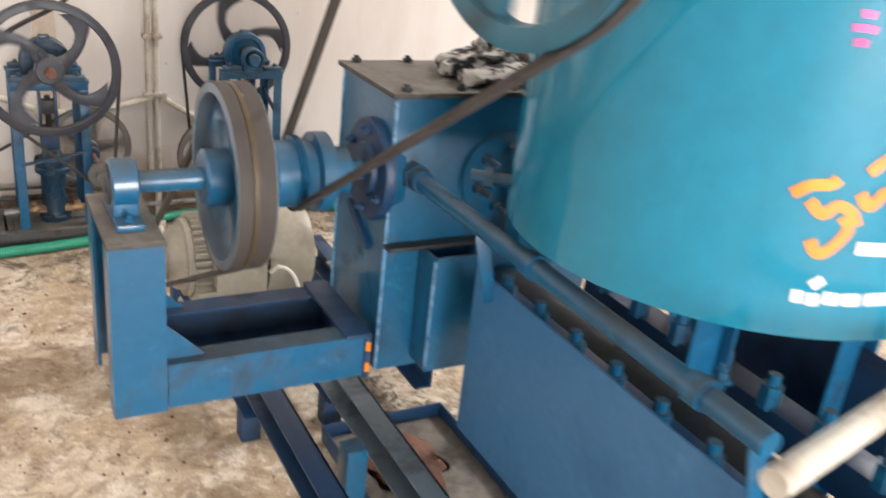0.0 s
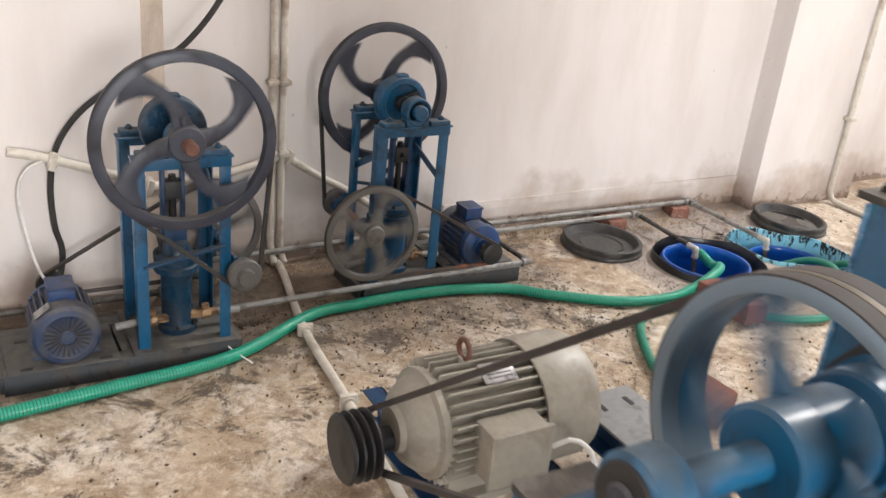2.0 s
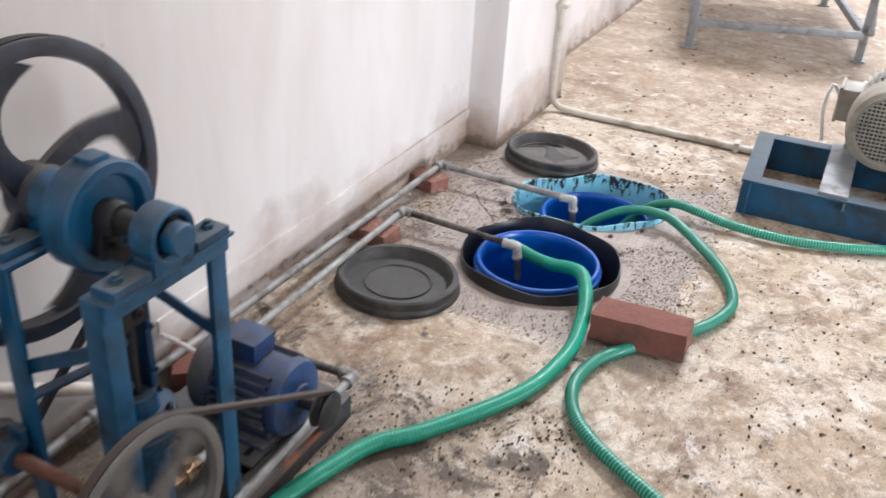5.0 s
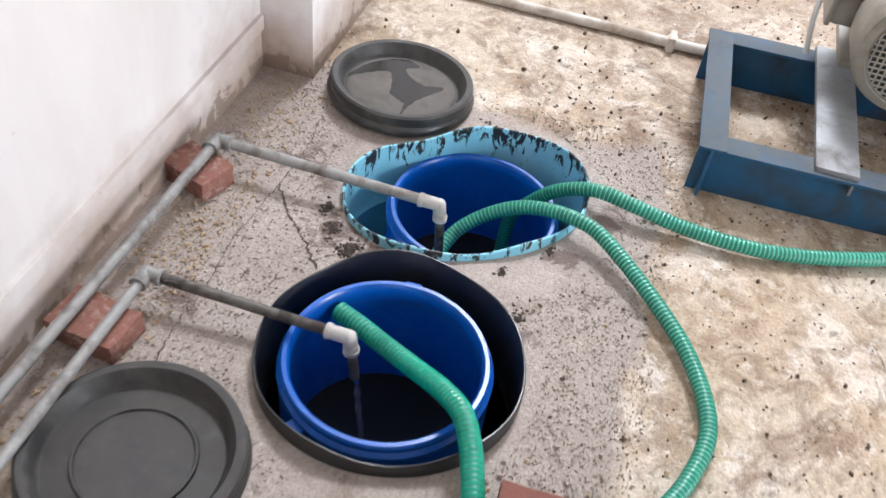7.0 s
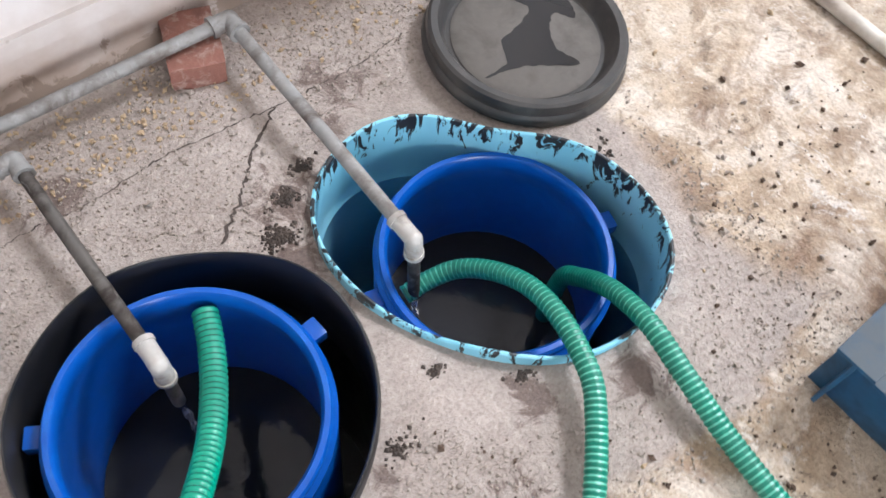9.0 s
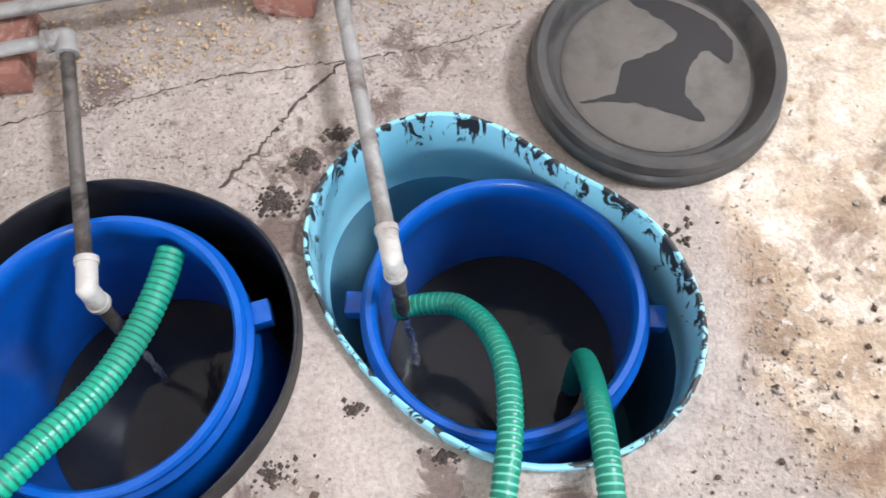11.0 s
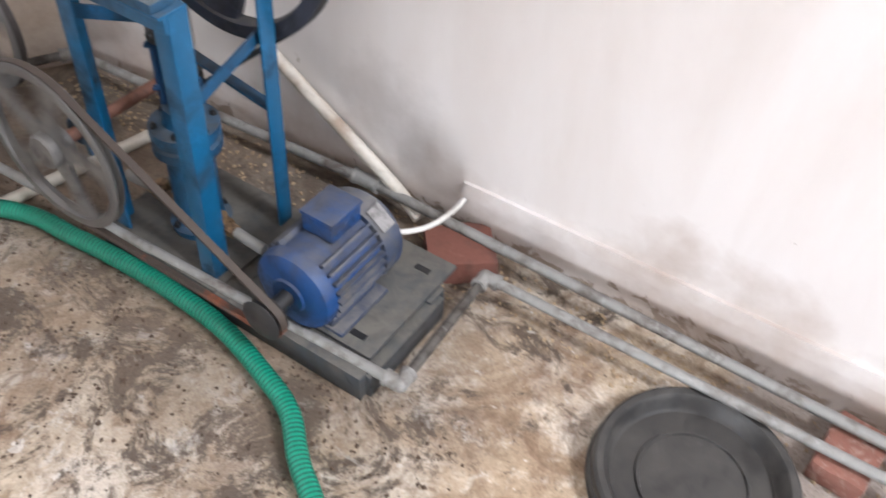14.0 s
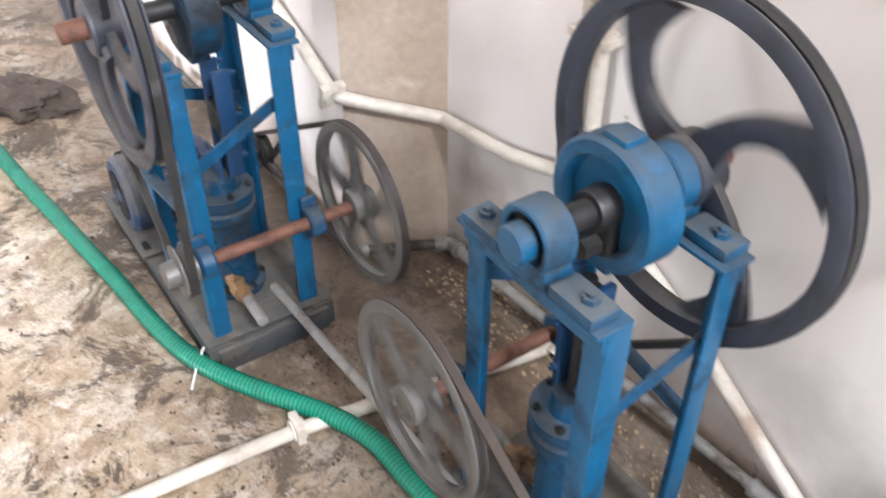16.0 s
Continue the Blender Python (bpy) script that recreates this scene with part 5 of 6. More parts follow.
# ---- beige motors ----
def big_motor(at, label):
    """A finned motor, its axis along x; the shaft comes out towards -x."""
    d = thing("electric_motor", at, label, "motor", "large beige motors")
    r = 0.108
    bm = B()
    lathe(bm, [(0.0, 0.0), (0.045, 0.0), (0.05, 0.012), (0.074, 0.022), (0.090, 0.040), (0.098, 0.058), (0.112, 0.062), (0.112, 0.076), (r, 0.080), (r, 0.30)], "x", seg=44)
    part("end_shield", bm, TAN, d)
    bm = B()
    box(bm, 0.19, r + 0.008, 0, 0.22, 0.026, 0.004, 0.001)
    several("fin", finish("fin", bm, TAN), d, [Matrix.Rotation(2 * math.pi * (k + 0.5) / 36, 4, "X") for k in range(36)])
    bm = B()
    lathe(bm, [(0.128, 0.285), (0.134, 0.285), (0.137, 0.30), (0.137, 0.40), (0.130, 0.418), (0.112, 0.425), (0.110, 0.421), (0.02, 0.421), (0.0, 0.421)], "x", seg=48)
    part("fan_cover", bm, TAN, d, "smooth beige fan cover")
    bm = B()
    for i in range(-8, 9):
        h = math.sqrt(max(0.0, 0.106 ** 2 - (i * 0.0125) ** 2))
        if h > 0.01:
            box(bm, 0.424, i * 0.0125, 0, 0.003, 0.0035, 2 * h)
            box(bm, 0.4245, 0, i * 0.0125, 0.003, 2 * h, 0.0035)
    lathe(bm, [(0.022, 0.423), (0.022, 0.428), (0.0, 0.429)], "x", seg=20)
    part("grille", bm, TAN, d, "fan grille")
    # added black disc that paints the dark hollow behind the grille
    bm = B()
    lathe(bm, [(0.0, 0.4215), (0.105, 0.4215)], "x", seg=36)
    part("grille_back", bm, GREASE, d)
    bm = B()
    box(bm, 0.19, -r - 0.03, 0.005, 0.13, 0.07, 0.11, 0.008)
    box(bm, 0.19, -r - 0.068, 0.005, 0.14, 0.012, 0.12, 0.005)
    part("terminal_box", bm, TAN, d)
    bm = B()
    box(bm, 0.20, -0.052, 0.119, 0.075, 0.046, 0.004, 0.001, Matrix.Rotation(radians(26), 4, "X"))
    part("nameplate", bm, PLATE, d, "printed metal nameplate")
    bm = B()
    for i in range(4):
        box(bm, 0.20, -0.040 - i * 0.008, 0.127 - i * 0.004, 0.055, 0.003, 0.001, 0.0, Matrix.Rotation(radians(26), 4, "X"))
    part("nameplate_print", bm, GREASE, d, "unreadable printed lines")
    bm = B()
    rod(bm, (0.15, 0, 0.11), (0.15, 0, 0.135), 0.010)
    part("eye_boss", bm, TAN, d)
    bm = B()
    path = [Vector((0.15, 0.020 * math.cos(2 * math.pi * k / 24), 0.152 + 0.020 * math.sin(2 * math.pi * k / 24))) for k in range(25)]
    sweep(bm, path, 0.0055, 10, caps=False)
    part("lifting_eye", bm, RUST, d, "rusty lifting eye")
    for s in (-1, 1):
        bm = B()
        box(bm, 0.18, s * 0.095, -0.122, 0.20, 0.055, 0.018, 0.004)
        box(bm, 0.18, s * 0.085, -0.095, 0.18, 0.02, 0.06, 0.004)
        part("foot", bm, TAN, d)
    return d


M_AT = (0.507, 2.288, 0.298)
mm = big_motor(pose(*M_AT), "beige finned motor with a black pulley under the machine")
bm = B()
prof = [(0.0, -0.055), (0.066, -0.055), (0.070, -0.052)]
for k in range(3):
    x0 = -0.050 + k * 0.018
    prof += [(0.071, x0), (0.055, x0 + 0.006), (0.055, x0 + 0.010), (0.071, x0 + 0.016)]
prof += [(0.070, 0.006), (0.030, 0.008), (0.026, 0.05), (0.0, 0.05)]
lathe(bm, prof, "x", seg=44)
spinner(part("pulley", bm, GREASE, mm, "black three-groove pulley"), (-0.050, 0, -0.02), "x", 2250)
conduit("motor_wire", [(0.78, 2.12, 0.30), (0.80, 2.09, 0.33), (0.83, 2.07, 0.31), (0.845, 2.06, 0.26), (0.85, 2.02, 0.20)], 0.005, "white wire from the motor terminal box", material=WIRE_WHITE, category="cable")


def channel(bm, p0, p1, w, h, t=0.006):
    """A steel channel on its side between two points at equal height, open upwards to none: web and two flanges."""
    a, b = Vector(p0), Vector(p1)
    d = (b - a).normalized()
    side = d.cross(Vector((0, 0, 1)))
    mid = (a + b) / 2
    L = (b - a).length
    rot = Matrix((d, side, Vector((0, 0, 1)))).transposed().to_4x4()
    box(bm, *(mid + side * (w / 2 - t / 2)), L, t, h, 0.001, rot)
    for s in (-1, 1):
        box(bm, *(mid + Vector((0, 0, s * (h / 2 - t / 2)))), L, w, t, 0.001, rot)
    return bm


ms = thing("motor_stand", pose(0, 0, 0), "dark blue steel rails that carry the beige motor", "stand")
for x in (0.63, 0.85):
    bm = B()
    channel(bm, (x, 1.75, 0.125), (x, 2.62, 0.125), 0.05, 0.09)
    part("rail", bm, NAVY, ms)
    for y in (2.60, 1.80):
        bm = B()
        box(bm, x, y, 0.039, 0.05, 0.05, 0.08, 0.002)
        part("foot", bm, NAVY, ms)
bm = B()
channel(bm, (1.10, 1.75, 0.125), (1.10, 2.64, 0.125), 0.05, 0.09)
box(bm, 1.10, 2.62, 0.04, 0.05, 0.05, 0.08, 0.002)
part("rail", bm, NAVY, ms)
bm = B()
box(bm, 1.14, 2.22, 0.176, 0.17, 0.36, 0.008, 0.002)
box(bm, 1.22, 2.22, 0.150, 0.008, 0.36, 0.05, 0.001)
part("slide_plate", bm, TABLE, ms, "grey steel slide plate")
# solid plate: dark holes are painted as black bars on its top
for x, y in ((1.10, 2.34), (1.18, 2.34), (1.14, 2.12)):
    bm = B()
    box(bm, x, y, 0.1805, 0.012, 0.035, 0.002)
    part("slot", bm, GREASE, ms)


# ---- the screw press: gearbox, shaft, pulleys, trough and hopper drum ----
SY, SZ, SHZ = 1.46, 0.862, 0.849
OFF = pose(0.042, -0.031, -0.007)
gb = thing("gearbox", OFF, "blue welded gearbox with a bolted greasy top plate", "gearbox")
bm = B()
box(bm, 0.965, 1.515, 0.720, 0.50, 0.254, 0.570, 0.004)
part("housing", bm, BLUE, gb, "blue welded steel housing")
bm = B()
box(bm, 0.965, 1.515, 1.011, 0.524, 0.278, 0.010, 0.002)
part("top_plate", bm, OILY_TOP, gb, "oily black top plate")
for x in (0.735, 0.85, 0.965, 1.08, 1.195):
    for y in (1.395, 1.635):
        bm = B()
        hexbolt(bm, (x, y, 1.016), "z", 0.010, 0.008)
        part("bolt", bm, GREASE, gb)
bm = B()
lathe(bm, [(0.0, 0.0), (0.092, 0.0), (0.092, 0.014), (0.0, 0.014)], "y", at=(0.955, 1.374, 0.845), seg=44)
part("end_cover", bm, BLUE, gb, "round bolted cover")
for k in range(6):
    a = math.pi * (k + 0.3) / 3
    bm = B()
    hexbolt(bm, (0.955 + 0.060 * math.cos(a), 1.372, 0.845 + 0.060 * math.sin(a)), "-y", 0.0125, 0.014)
    rod(bm, (0.955 + 0.060 * math.cos(a), 1.36, 0.845 + 0.060 * math.sin(a)), (0.955 + 0.060 * math.cos(a), 1.322, 0.845 + 0.060 * math.sin(a)), 0.0065, 10)
    part("stud", bm, DUSTY_BLUE, gb, "long stud with a hexagon nut")
bm = B()
lathe(bm, [(0.0, 0.0), (0.028, 0.0), (0.052, -0.004), (0.056, -0.030), (0.085, -0.036), (0.088, -0.05), (0.088, -0.062), (0.05, -0.064), (0.02, -0.064)], "x", at=(0.778, SY, SHZ), seg=40)
part("shaft_collar", bm, BLUE, gb, "blue bearing collar")
bm = B()
lathe(bm, [(0.020, -0.030), (0.050, -0.030), (0.054, -0.02), (0.096, -0.02), (0.10, -0.014), (0.10, 0.0), (0.02, 0.0)], "x", at=(0.714, SY, SHZ), seg=44)
part("bearing_flange", bm, NAVY, gb, "dark round bearing flange")
for k in range(6):
    a = math.pi * (k + 0.5) / 3
    bm = B()
    hexbolt(bm, (0.695, SY + 0.078 * math.cos(a), SHZ + 0.078 * math.sin(a)), "-x", 0.009, 0.010)
    part("bolt", bm, NAVY, gb)
bm = B()
span(bm, (0.710, 1.565, 0.745), (0.710, 1.455, 0.685), 0.012, 0.016, 0.002)
part("slot_bar", bm, NAVY, gb)
for x, y, w_, d_ in ((0.845, 1.318, 0.11, 0.006), (0.793, 1.353, 0.006, 0.064), (0.897, 1.353, 0.006, 0.064)):
    bm = B()
    box(bm, x, y, 0.585, w_, d_, 0.25, 0.001)
    part("box_plate", bm, BLUE, gb, "side of an open-topped welded box")
bm = B()
box(bm, 0.86, 1.372, 0.716, 0.30, 0.03, 0.008, 0.001)
part("ledge", bm, GREASE, gb, "oily ledge")
bm = B()
lathe(bm, [(0.03, 0.0), (0.075, 0.0), (0.08, -0.01), (0.08, -0.05), (0.05, -0.06), (0.03, -0.16), (0.0, -0.16)], "y", at=(1.00, 1.388, 0.56), seg=36)
part("screw_sleeve", bm, BLUE, gb, "blue sleeve of the press screw")

rag = B()
for pts, rad in (([(-0.13, -0.05, 0.018), (-0.05, -0.075, 0.024), (0.04, -0.07, 0.022), (0.13, -0.04, 0.018)], 0.030),
                 ([(-0.12, 0.02, 0.022), (-0.03, 0.0, 0.030), (0.05, 0.005, 0.030), (0.125, 0.03, 0.022)], 0.034),
                 ([(-0.08, 0.065, 0.020), (0.0, 0.07, 0.024), (0.09, 0.075, 0.018)], 0.030),
                 ([(-0.07, -0.04, 0.050), (0.0, -0.035, 0.058), (0.07, -0.03, 0.056), (0.12, -0.01, 0.045)], 0.026),
                 ([(-0.02, 0.03, 0.066), (0.03, 0.02, 0.078), (0.075, 0.0, 0.072)], 0.028),
                 ([(-0.005, -0.01, 0.088), (0.02, 0.012, 0.100), (0.05, 0.015, 0.088)], 0.020)):
    run = smooth_path(pts, 0.006)
    sweep(rag, run, rad, 18, rib=lambda i, n=len(run): 0.35 + 0.65 * math.sin(math.pi * min(max((i + 1.0) / (n + 1.0), 0.0), 1.0)) ** 0.45, wide=1.25)
for v in rag.verts:
    n = noise.noise_vector(v.co * 34) * 0.010 + noise.noise_vector(v.co * 90) * 0.005
    v.co += n
    v.co.z = max(v.co.z, 0.001)
for v in rag.verts:
    v.co.z *= 0.74
solo("rag", rag, CLOTH, "crumpled grey rag soaked in black grease on the gearbox", "cloth", at=OFF @ pose(0.985, 1.515, 1.017, 0, 0, 15))

st = thing("bearing_stand", OFF, "blue welded channel stand carrying the outer shaft bearing", "stand")
# front beam drawn in light blue, rear beam in navy
for y, s in ((1.365, 1), (1.555, -1)):
    bm = B()
    u_channel(bm, (0.247, y - s * 0.025, 0.457), (0.247, y - s * 0.025, 0.779), (0, -s, 0), 0.090, 0.05)
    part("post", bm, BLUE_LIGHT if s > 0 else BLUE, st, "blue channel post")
    bm = B()
    u_channel(bm, (0.294, y - s * 0.0235, 0.505), (0.666, y - s * 0.0235, 0.505), (0, -s, 0), 0.088, 0.05)
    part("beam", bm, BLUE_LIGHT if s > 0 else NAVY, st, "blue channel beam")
    bm = B()
    vs = [bm.verts.new(p) for p in ((0.292, y - 0.003, 0.55), (0.365, y - 0.003, 0.55), (0.292, y - 0.003, 0.62))]
    ws = [bm.verts.new(v.co + Vector((0, 0.006, 0))) for v in vs]
    bm.faces.new(vs)
    bm.faces.new(list(reversed(ws)))
    for i in range(3):
        bm.faces.new((vs[i], vs[(i + 1) % 3], ws[(i + 1) % 3], ws[i]))
    part("gusset", bm, BLUE_LIGHT, st)
bm = B()
box(bm, 0.247, 1.46, 0.783, 0.094, 0.245, 0.010, 0.002)
part("top_plate", bm, OILY_TOP, st, "greasy top plate")
bm = B()
box(bm, 0.672, 1.46, 0.505, 0.012, 0.25, 0.10, 0.002)
box(bm, 0.650, 1.46, 0.552, 0.05, 0.25, 0.008, 0.001)
part("end_plate", bm, NAVY, st, "dark end plate against the gearbox")
for z in (0.528, 0.482):
    bm = B()
    box(bm, 0.671, 1.3338, z, 0.010, 0.003, 0.020, 0.001)
    part("paint_mark", bm, ORANGE, st, "orange paint mark")
bm = B()
pillow_block(bm, (0.247, SY, SHZ), "x", 0.043, 0.046, 0.061)
part("bearing", bm, BLUE_LIGHT, st, "blue pillow block bearing")

# the deep recess is a flat disc here, its shade painted black
bm = B()
lathe(bm, [(0.018, -0.0268), (0.0345, -0.0272), (0.036, -0.023)], "x", at=(0.247, SY, SHZ), seg=32)
part("bearing_recess_disc", bm, GREASE, st, "black disc standing in for the bearing's dark recess")
bm = B()
lathe(bm, [(0.0, -0.031), (0.015, -0.031), (0.018, -0.028), (0.019, -0.020)], "x", at=(0.247, SY, SHZ), seg=28)
part("shaft_end", bm, IRON, st, "dark shaft end")
for x, y, z0, z1 in ((0.715, 1.388, 0.44, 1.0), (0.790, 1.316, 0.465, 0.705), (0.715, 1.642, 0.44, 1.0)):
    bm = B()
    n_ = int((z1 - z0) / 0.006)
    sweep(bm, [Vector((x, y, z0 + (z1 - z0) * k / n_)) for k in range(n_ + 1)], 0.0045, 8, rib=lambda i: 0.75 + 0.45 * abs(noise.noise(Vector((i * 0.7, x * 9, y)))) )
    part("weld_bead", bm, WELD, gb, "pale blue weld bead")
sh = thing("drive_shaft", OFF @ pose(0, SY, SHZ), "steel drive shaft with a two-groove pulley", "shaft")
bm = B()
rod(bm, (0.235, 0, 0), (0.72, 0, 0), 0.0195)
spinner(part("shaft", bm, BLUE, sh, "blue painted shaft"), (0, 0, 0), "x", 2200)
dp = wheel("drive_pulley", sh, PULLEY, "blue-grey spoked pulley with two belt grooves", 0.168, 0.066, 0.018, 0.052, 0.11, 5, 0.22, axis="x", groove=2, spoke_w=0.036, spoke_t=0.02, inner=BLUE_LIGHT)
spinner(dp, (0.435, 0, 0), "x", 2500, 20)
for x, w_, m_ in ((0.017, 0.026, BELT_BROWN), (-0.003, 0.009, OCHRE), (-0.0205, 0.023, BELT_BROWN)):
    bm = B()
    lathe(bm, [(0.157, -w_ / 2), (0.1686, -w_ / 2), (0.1690, 0.0), (0.1686, w_ / 2), (0.157, w_ / 2)], "x", at=(x, 0, 0), seg=72, closed=True)
    part("groove_lining", bm, m_, dp, "worn brown groove, its ochre band a painted reflection")
bm = B()
lathe(bm, [(0.02, -0.05), (0.058, -0.05), (0.062, -0.046), (0.062, -0.008), (0.070, -0.006), (0.062, 0.0), (0.070, 0.006), (0.062, 0.008), (0.058, 0.03), (0.075, 0.034), (0.075, 0.06), (0.045, 0.064), (0.045, 0.10), (0.02, 0.10)], "x", seg=36)
spinner(part("coupling", bm, BLUE, sh, "blue flanged coupling with a belt groove"), (0.550, 0, 0), "x", 2200, 0)

bm = B()
belt_loop(bm, 0.482, (SY - 0.031, SHZ - 0.007), 0.163, (M_AT[1], M_AT[2] - 0.02), 0.062, 0.016, 0.011, axis="x")
solo("motor_belt", bm, BELT_BROWN, "dusty brown V-belt from the beige motor to the pulley", "belt")
UW = (0.750, 1.468)
bm = B()
belt_loop(bm, 0.592, (SY - 0.031, SHZ - 0.007), 0.066, UW, 0.250, 0.016, 0.011, axis="x")
solo("hopper_belt", bm, BELT_BROWN, "dusty brown V-belt up to the hopper wheel", "belt")
uw = thing("belt_wheel", pose(0.592, UW[0], UW[1]), "teal spoked belt wheel at the side of the hopper", "wheel")
spinner(wheel("wheel", uw, TEAL_WORN, "dusty teal spoked wheel", 0.253, 0.034, 0.026, 0.045, 0.06, 4, 0.3, axis="x", groove=1, spoke_w=0.045, spoke_t=0.016), (0, 0, 0), "x", 980)
bm = B()
rod(bm, (-0.05, 0, 0), (0.19, 0, 0), 0.018)
spinner(part("axle", bm, STEEL, uw), (0, 0, 0), "x", 980)

# hopper drum
HC, HR, HZ = (1.117, 0.870), 0.349, 0.90
hop = thing("hopper", pose(HC[0], HC[1], HZ), "teal sheet-steel hopper drum with painted lettering", "hopper")
bm = B()
lathe(bm, [(HR - 0.004, 0.0), (HR, 0.0), (HR, 0.004), (HR + 0.0005, 0.45), (HR + 0.002, 0.455), (HR, 0.46), (HR, 1.3), (HR - 0.004, 1.3), (HR - 0.004, 0.05), (0.0, 0.045)], seg=96)
part("shell", bm, TEAL, hop, "teal painted sheet-steel shell")


def stroke(pts, width, material, label):
    """Painted strokes on the shell: points as (degrees round it, height)."""
    bm = B()
    path = smooth_path([((HR + 0.0012) * math.cos(radians(a)), (HR + 0.0012) * math.sin(radians(a)), z - HZ) for a, z in [(p[0] - 2.0, p[1] - 0.022) for p in pts]], 0.004)
    vs = []
    for i, p in enumerate(path):
        d = (path[min(i + 1, len(path) - 1)] - path[max(i - 1, 0)]).normalized()
        n = Vector((p.x, p.y, 0)).normalized()
        s = d.cross(n) * width / 2
        vs.append((bm.verts.new(p + s + n * 0.001), bm.verts.new(p - s + n * 0.001)))
    for a, b in zip(vs, vs[1:]):
        bm.faces.new((a[0], a[1], b[1], b[0]))
    return part("lettering", bm, material, hop, label)


for pts in ([(-126, 1.105), (-123, 1.118), (-119.5, 1.122), (-118.3, 1.130)], [(-122.5, 1.100), (-119.5, 1.085), (-117, 1.098), (-114, 1.090), (-112.5, 1.075)], [(-120.5, 1.052), (-118.5, 1.036), (-116, 1.045), (-113.8, 1.07), (-115.5, 1.085)], [(-113.5, 1.115), (-111, 1.10), (-108, 1.12), (-104, 1.10)], [(-113.0, 1.14), (-109.3, 1.160), (-105, 1.15)]):
    stroke(pts, 0.014, ORANGE, "orange painted stroke")
for pts in ([(-121, 0.978), (-118.8, 0.979)], [(-118.0, 0.976), (-115.6, 0.977)], [(-114.8, 0.980), (-111.5, 0.979)], [(-110.7, 0.979), (-107, 0.980)], [(-106, 0.980), (-97, 0.982)], [(-117.5, 1.004), (-116, 0.994)], [(-111, 1.047), (-105, 1.047), (-99, 1.047)]):
    stroke(pts, 0.017, WHITE_INK, "white painted bar of lettering")
for z_ in (1.312, 1.297, 1.282):
    stroke([(-123.5 + abs(z_ - 1.297) * 60, z_), (-121.5, z_ + 0.001), (-119.2 - abs(z_ - 1.297) * 60, z_)], 0.009, PINK_INK, "magenta painted mark")
bm = B()
rod(bm, (-0.235, 0.215, 0.022), (-0.315, 0.275, 0.022), 0.011)
rod(bm, (-0.285, 0.252, 0.022), (-0.297, 0.261, 0.022), 0.019, 6)
part("drain_stub", bm, BLUE_LIGHT, hop, "short threaded stub")
bm = B()
lathe(bm, [(0.0, 0.0), (0.012, 0.0), (0.014, 0.003), (0.010, 0.008), (0.0, 0.009)], "z", seg=14)
part("plug", bm, RUST, hop, "rusty round plug", Matrix.Translation((-0.268, 0.224, 0.235)) @ Vector((-0.268, 0.224, 0)).to_track_quat("Z", "Y").to_matrix().to_4x4())
for x, y, h_ in ((-0.10, -0.105, 0.22), (0.20, -0.14, 0.47), (0.16, 0.20, 0.47)):
    bm = B()
    box(bm, x, y, -h_ / 2, 0.06, 0.006, h_, 0.001)
    box(bm, x + 0.03, y - 0.012, -h_ / 2, 0.006, 0.03, h_, 0.001)
    part("support", bm, BLUE_LIGHT, hop, "blue hopper support")

# press cage and trough
tr = thing("press_trough", OFF, "blue press trough with a pale side panel and rows of bolts", "press")
bm = B()
box(bm, 0.800, 0.655, 0.585, 0.005, 1.05, 0.335, 0.001)
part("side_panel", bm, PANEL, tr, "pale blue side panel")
bm = B()
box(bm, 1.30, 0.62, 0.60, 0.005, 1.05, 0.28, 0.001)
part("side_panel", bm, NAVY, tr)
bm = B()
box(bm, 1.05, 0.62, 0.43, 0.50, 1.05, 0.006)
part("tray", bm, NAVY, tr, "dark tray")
bm = B()
u_channel(bm, (0.963, 1.266, 0.71), (0.963, 1.266, 1.107), (0, -1, 0), 0.052, 0.045)
part("post", bm, BLUE, tr, "blue channel post between gearbox and hopper")
for x in (0.875, 1.10):
    bm = B()
    box(bm, x, 0.66, 0.66, 0.06, 1.10, 0.05, 0.003)
    part("cage_bar", bm, NAVY, tr, "dark blue cage bar")
    for k in range(10):
        bm = B()
        y = 1.16 - k * 0.105
        rod(bm, (x - 0.02, y, 0.68), (x - 0.02, y, 0.72), 0.018, 6)
        rod(bm, (x - 0.02, y, 0.72), (x - 0.02, y, 0.738), 0.010, 10)
        part("bolt", bm, BLUE, tr)
bm = B()
rod(bm, (0.98, 1.30, 0.58), (0.98, 0.05, 0.58), 0.085, 32)
part("cage", bm, GREASE, tr, "oily press cage")
tie = thing("tie_rod", OFF, "blue steel tie rod with clamps, from gearbox along the press", "rod")
bm = B()
rod(bm, (0.758, 1.386, SZ - 0.004), (0.765, 0.49, SZ - 0.010), 0.0165)
part("bar", bm, BLUE, tie)
bm = B()
rod(bm, (0.758, 1.388, SZ - 0.004), (0.758, 1.362, SZ - 0.004), 0.028, 6)
rod(bm, (0.758, 1.362, SZ - 0.004), (0.758, 1.335, SZ - 0.004), 0.022, 20)
part("nut", bm, BLUE_LIGHT, tie, "hexagon nut")
for y in (0.968, 0.60):
    bm = B()
    rod(bm, (0.761, y - 0.014, SZ - 0.006), (0.761, y + 0.014, SZ - 0.006), 0.021)
    box(bm, 0.785, y, SZ + 0.004, 0.03, 0.022, 0.006, 0.001)
    hexbolt(bm, (0.792, y, SZ + 0.007), "z", 0.009, 0.010)
    rod(bm, (0.792, y, SZ - 0.022), (0.792, y, SZ + 0.006), 0.006, 8)
    part("clamp", bm, BLUE_LIGHT, tie)
